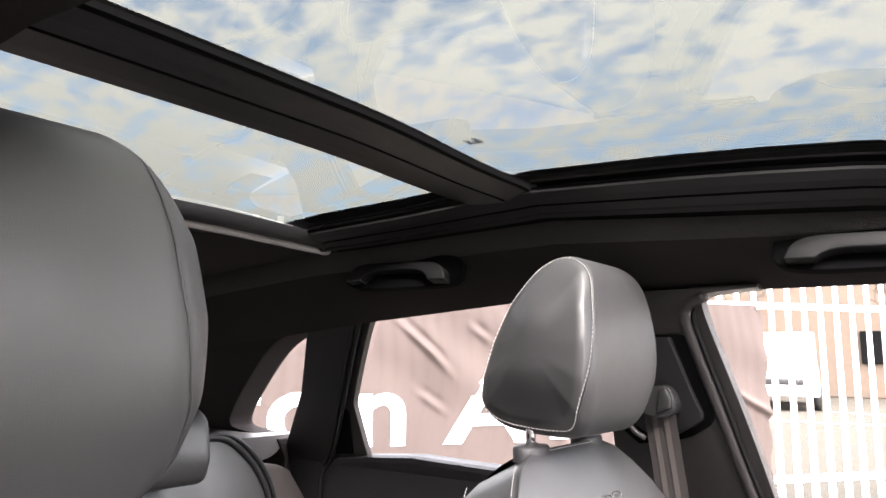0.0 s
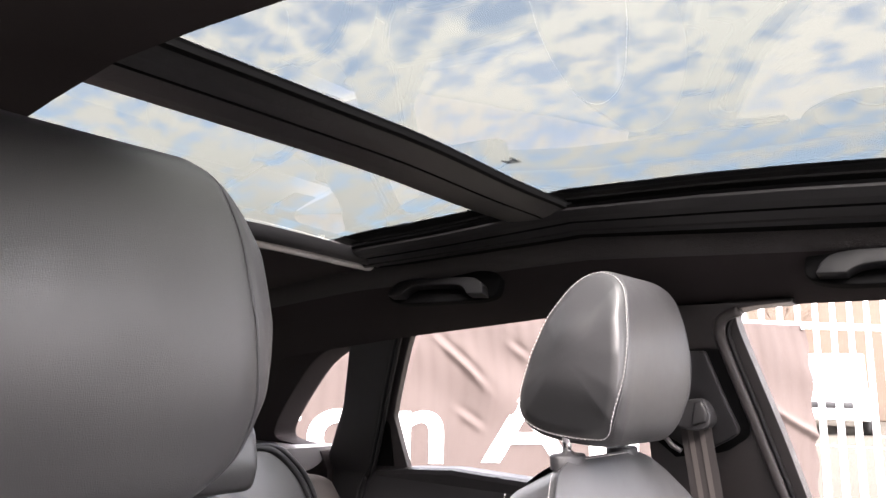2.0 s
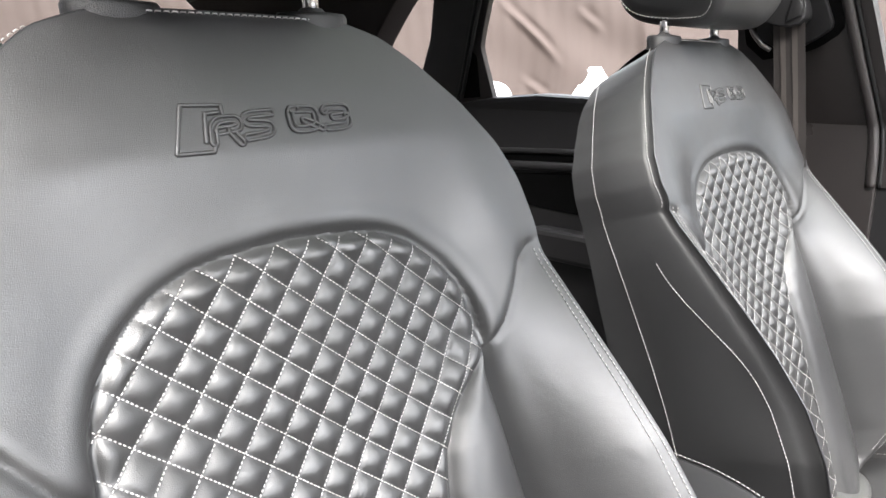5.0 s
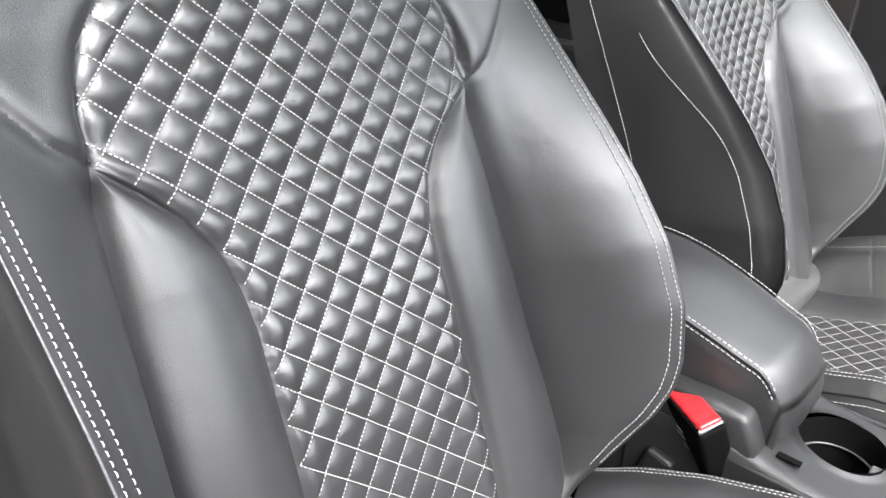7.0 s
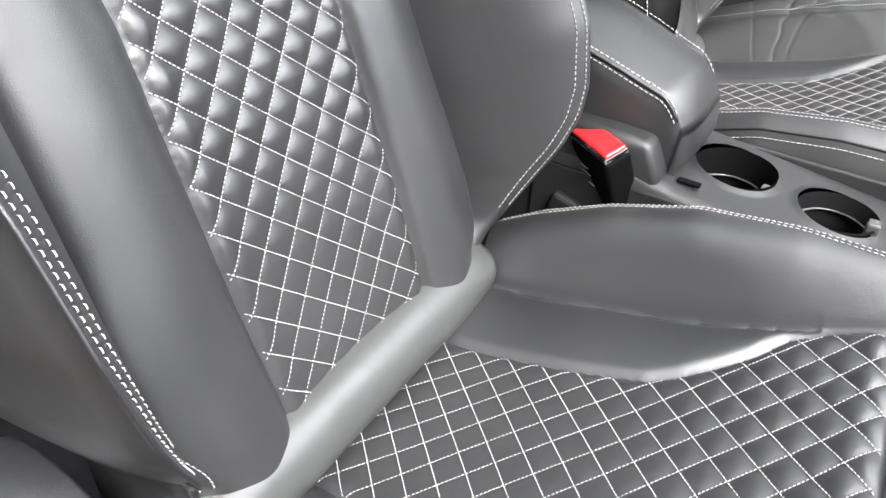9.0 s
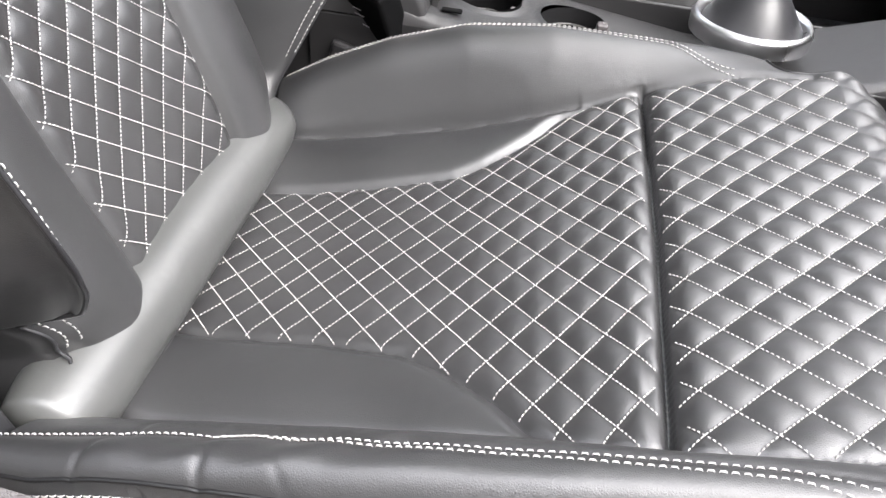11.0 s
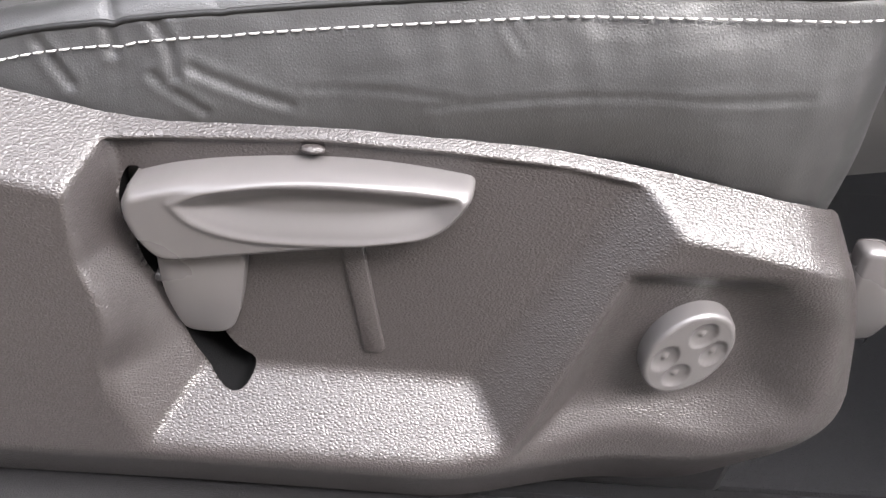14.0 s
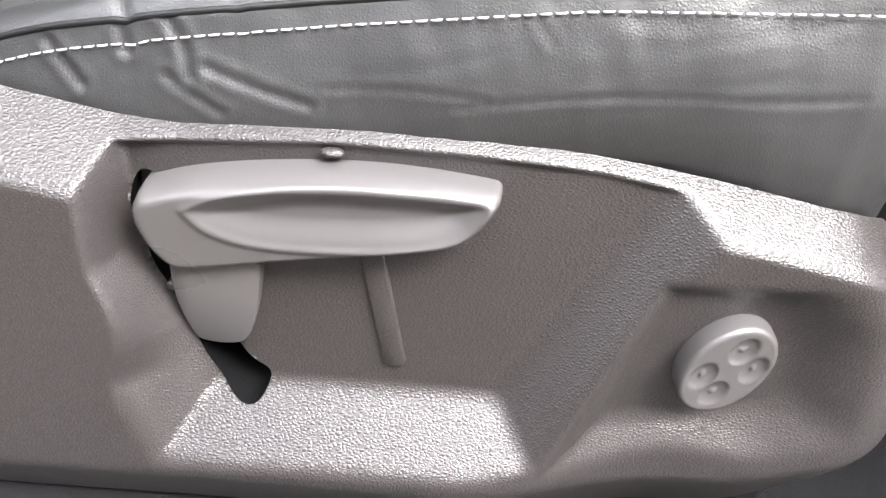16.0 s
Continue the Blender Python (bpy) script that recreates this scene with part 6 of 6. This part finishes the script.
fence = thing("palisade_fence", fence_at(2.0, 0.0), "white painted steel palisade fence", "fence")
FTURN = math.atan2(FD[1], FD[0])
pale_mesh = None
for i in range(74):
    t = -4.0 + i * 0.156
    if pale_mesh is None:
        bm = bmesh.new()
        prof = [(-0.036, 0.0), (-0.02, 0.012), (0.0, 0.018), (0.02, 0.012), (0.036, 0.0), (0.036, -0.003), (0.0, 0.014), (-0.036, -0.003)]
        a = [bm.verts.new((x, y, 0.06)) for x, y in prof]
        b = [bm.verts.new((x * (1 if abs(x) < 0.03 else 0.4), y, 2.08 if abs(x) > 0.03 else 2.14)) for x, y in prof]
        for j in range(8):
            bm.faces.new((a[j], a[(j + 1) % 8], b[(j + 1) % 8], b[j]))
        bm.faces.new(b)
        bm.faces.new(a[::-1])
        pale_mesh = bpy.data.meshes.new("pale")
        bm.to_mesh(pale_mesh)
        bm.free()
        pale_mesh.materials.append(WHITE_PAINT)
    ob = new("pale", pale_mesh)
    ob.parent = fence
    x, y, _ = fence_at(t, 0, 0.03)
    ob.matrix_basis = Matrix.Translation(Vector((x, y, 0)) - fence.location) @ Matrix.Rotation(FTURN + np.pi, 4, "Z")
for z in (0.35, 1.66):
    c = fence_at(2.0, z, 0.0)
    part("fence_rail", boxbm((12.0, 0.05, 0.05), c, 0.005, 1, Matrix.Rotation(FTURN, 4, "Z")), WHITE_PAINT, fence, "white steel rail")
for t in (-3.3, -0.6, 2.1, 4.8, 7.5):
    part("fence_post", boxbm((0.06, 0.10, 2.0), fence_at(t, 1.0, -0.06), 0.004, 1, Matrix.Rotation(FTURN, 4, "Z")), WHITE_PAINT, fence, "white steel post")

banner = thing("banner", fence_at(0.0, 0.4, 0.07), "brown-grey cloth banner with white lettering tied to the fence", "banner")
tt, zz2 = np.meshgrid(np.linspace(-4.0, 2.90, 520), np.linspace(0.03, 1.655, 130))


def banner_off(t, z):
    sag = 0.012 * np.sin(t * 9 + 1.5 * np.sin(z * 3)) * (0.4 + 0.6 * (z - 0.1) / 1.6)
    sag = sag + 0.006 * np.sin(t * 23 + 2.0 * np.sin(z * 2.1 + t)) * (0.5 + 0.5 * np.sin(t * 3.1)) + 0.0025 * np.sin(t * 61 + 3 * np.sin(z * 4))
    fold = 0.018 * np.sin((t * 1.0 + z * 1.4) * 7) * np.exp(-(((z - 1.25) / 0.3) ** 2)) * (0.5 + 0.5 * np.sin(t * 2.3))
    for t0, z0, sl, ln, dp in ((0.18, 1.36, -0.9, 0.16, 0.030), (0.30, 1.24, -1.0, 0.12, 0.022), (0.62, 1.40, -0.8, 0.08, 0.016), (0.28, 0.95, -0.7, 0.10, 0.016), (-0.25, 1.38, 0.6, 0.08, 0.010)):
        a, b = (t - t0), (z - z0)
        al, ac = (a + sl * b) / math.hypot(1, sl), (b - sl * a) / math.hypot(1, sl)
        fold = fold + dp * np.exp(-((ac / 0.022) ** 2) - (al / ln) ** 2) - 0.6 * dp * np.exp(-(((ac - 0.045) / 0.022) ** 2) - (al / ln) ** 2)
    pull = 0.035 * np.exp(-(((z - 1.18 + 0.55 * (t - 2.3)) / 0.03) ** 2)) * ease((t - 1.6) / 0.6) + 0.02 * np.exp(-(((t - 1.0 + 0.35 * (z - 1.3)) / 0.05) ** 2))
    return 0.085 + sag + fold + pull


P = FA[0] + FD[0] * tt, FA[1] + FD[1] * tt
off = banner_off(tt, zz2)
edge = 0.012 * np.sin(zz2 * 22) * (tt > 2.85)
B = np.stack([P[0] + FN[0] * off + FD[0] * edge, P[1] + FN[1] * off + FD[1] * edge, zz2], -1)
sheet("cloth", B, BANNER, banner, "creased brown-grey cloth", flip=True)


def letter(ch, t0, t1, z0, z1):
    cu = bpy.data.curves.new("letter", "FONT")
    cu.body, cu.size, cu.offset = ch, 1.0, 0.022
    tmp = bpy.data.objects.new("letter", cu)
    scene.collection.objects.link(tmp)
    me = tmp.evaluated_get(bpy.context.evaluated_depsgraph_get()).to_mesh()
    co = np.array([tuple(v.co) for v in me.vertices])
    bm = bmesh.new()
    bm.from_mesh(me)
    bmesh.ops.triangulate(bm, faces=bm.faces[:])
    bmesh.ops.subdivide_edges(bm, edges=bm.edges[:], cuts=2, use_grid_fill=True)
    co = np.array([tuple(v.co) for v in bm.verts])
    bm.verts.index_update()
    fs = [[v.index for v in f.verts] for f in bm.faces]
    bm.free()
    bpy.data.objects.remove(tmp)
    t = t0 + (co[:, 0] - co[:, 0].min()) / np.ptp(co[:, 0]) * (t1 - t0)
    z = z0 + (co[:, 1] - co[:, 1].min()) / np.ptp(co[:, 1]) * (z1 - z0)
    o = banner_off(t, z) + 0.006
    link("letter", np.stack([FA[0] + FD[0] * t + FN[0] * o, FA[1] + FD[1] * t + FN[1] * o, z], -1), fs, INK, banner, "white printed letter", smooth=False)


letter("o", -0.76, -0.36, 0.675, 1.025)
letter("n", -0.205, 0.11, 0.685, 1.015)
letter("A", 0.365, 0.985, 0.685, 1.105)
for t0, t1, z0, z1 in ((-0.93, -0.80, 0.95, 1.02), (1.12, 1.24, 0.70, 1.01), (1.36, 1.48, 0.685, 1.01)):
    t, z = np.meshgrid(np.linspace(t0, t1, 8), np.linspace(z0, z1, 12))
    o = banner_off(t, z) + 0.006
    sheet("print_bar", np.stack([FA[0] + FD[0] * t + FN[0] * o, FA[1] + FD[1] * t + FN[1] * o, z], -1), INK, banner, "white printed bar", flip=True)
for t in (-2.2, -0.5, 0.55, 1.6, 2.86):
    part("eyelet", boxbm((0.03, 0.012, 0.03), fence_at(t, 1.635, float(banner_off(t, 1.635)) + 0.006), 0.004, 1, Matrix.Rotation(FTURN, 4, "Z")), ALU, banner, "bright eyelet")


def parked_van(at, turn):
    van = thing("parked_van", (at[0], at[1], 0), "white van parked beyond the fence", "van")
    m = Matrix.Translation((at[0], at[1], 0)) @ Matrix.Rotation(turn, 4, "Z")

    def put(name, bm, mat, label="", parent=van):
        bmesh.ops.transform(bm, matrix=m, verts=bm.verts)
        return part(name, bm, mat, parent, label, True)

    put("body", prism([(-2.3, 0.35), (-2.3, 1.9), (-2.1, 2.0), (0.7, 2.0), (1.35, 1.25), (2.15, 1.05), (2.3, 0.8), (2.3, 0.35)], "y", -0.9, 0.9, 0.06, 3), CAR_WHITE, "white painted body")
    put("windscreen", prism([(0.78, 1.95), (0.80, 1.96), (1.37, 1.30), (1.35, 1.28)], "y", -0.75, 0.75), CAR_GLASS, "dark windscreen")
    put("grille", boxbm((0.04, 1.1, 0.16), (2.3, 0, 0.72), 0.02), PLASTIC_DARK, "black grille")
    put("bumper", boxbm((0.10, 1.7, 0.2), (2.3, 0, 0.48), 0.04), CAR_WHITE, "white bumper")
    for y in (-0.68, 0.68):
        put("headlight", boxbm((0.12, 0.3, 0.16), (2.24, y, 0.9), 0.03), ALU, "clear headlight")
        for x in (-1.5, 1.5):
            bm = bmesh.new()
            bmesh.ops.create_cone(bm, cap_ends=True, segments=28, radius1=0.33, radius2=0.33, depth=0.22, matrix=Matrix.Translation((x, y * 1.2, 0.33)) @ Matrix.Rotation(np.pi / 2, 4, "X"))
            put("wheel", bm, RUBBER, "black tyre")


parked_van((-4.1, 21.2), radians(-79))
for a, b in (((-3.9, 15.6), (1.5, 16.6)), ((-2.8, 19.6), (1.5, 18.2))):
    mid_x, mid_y = (a[0] + b[0]) / 2, (a[1] + b[1]) / 2
    line = thing("parking_line", (mid_x, mid_y, 0), "white painted parking line on the asphalt yard", "road marking", "parking lines")
    part("paint", boxbm((math.dist(a, b), 0.12, 0.008), (mid_x, mid_y, 0.004), 0, 1, Matrix.Rotation(math.atan2(b[1] - a[1], b[0] - a[0]), 4, "Z")), WHITE_PAINT, line)

# unseen wall added behind the camera to block low sky light
sky_block = thing("sky_block_wall", (0, -4.8, 0), "plain grey wall added out of view to block low sky light", "building")
part("wall", boxbm((26, 0.4, 5.8), (0, -4.8, 2.9), 0.02), WALL_GREY, sky_block, "plain grey wall")

# distant low building and bare trees
bld = thing("low_building", (-4.0, 26.0, 0), "brown brick building beyond the yard", "building")
part("wall", boxbm((44, 5, 6.0), (-6, 30, 3.0), 0.05), BRICK, bld, "brown brick wall")
part("roof", boxbm((45, 6, 0.4), (-6, 30, 6.2), 0.05), BLACK, bld, "dark flat roof")
for i in range(9):
    part("window", boxbm((1.6, 0.12, 1.1), (-24 + i * 4.4, 27.46, 1.7), 0.03), BLACK, bld, "dark window")


def bare_tree(x, y, h, seed):
    rnd = random.Random(seed)
    tree = thing("bare_tree", (x, y, 0), "bare leafless tree beyond the fence", "tree", "bare trees")
    vs, fs = [], []

    def limb(p, d, ln, r, depth):
        q = p + d * ln
        pts = tube_points(np.array([p, (p + q) / 2 + np.array([rnd.uniform(-1, 1), rnd.uniform(-1, 1), 0]) * ln * 0.05, q]), np.array([r, r * 0.85, r * 0.65]), 5)
        base = len(vs)
        vs.extend(pts.reshape(-1, 3))
        fs.extend((grid_faces(3, 5, None, True).reshape(-1, 4) + base).tolist())
        if depth == 0:
            return
        for _ in range(3 if depth > 1 else 4):
            nd = d + np.array([rnd.uniform(-0.8, 0.8), rnd.uniform(-0.8, 0.8), rnd.uniform(-0.1, 0.6)])
            limb(q, nd / np.linalg.norm(nd), ln * rnd.uniform(0.6, 0.8), r * 0.6, depth - 1)

    limb(np.array([x, y, 0.0]), np.array([0, 0, 1.0]), h * 0.3, h * 0.02, 5)
    link("trunk_and_limbs", vs, fs, BARK, tree, "grey-brown bark")


for i, (x, y, h) in enumerate(((-16, 20, 4.6), (-12, 22, 5), (-8.5, 21, 4.6), (-7, 25.5, 5), (-1.5, 25, 4.8), (2.5, 24, 5))):
    bare_tree(x, y, h, i + 3)
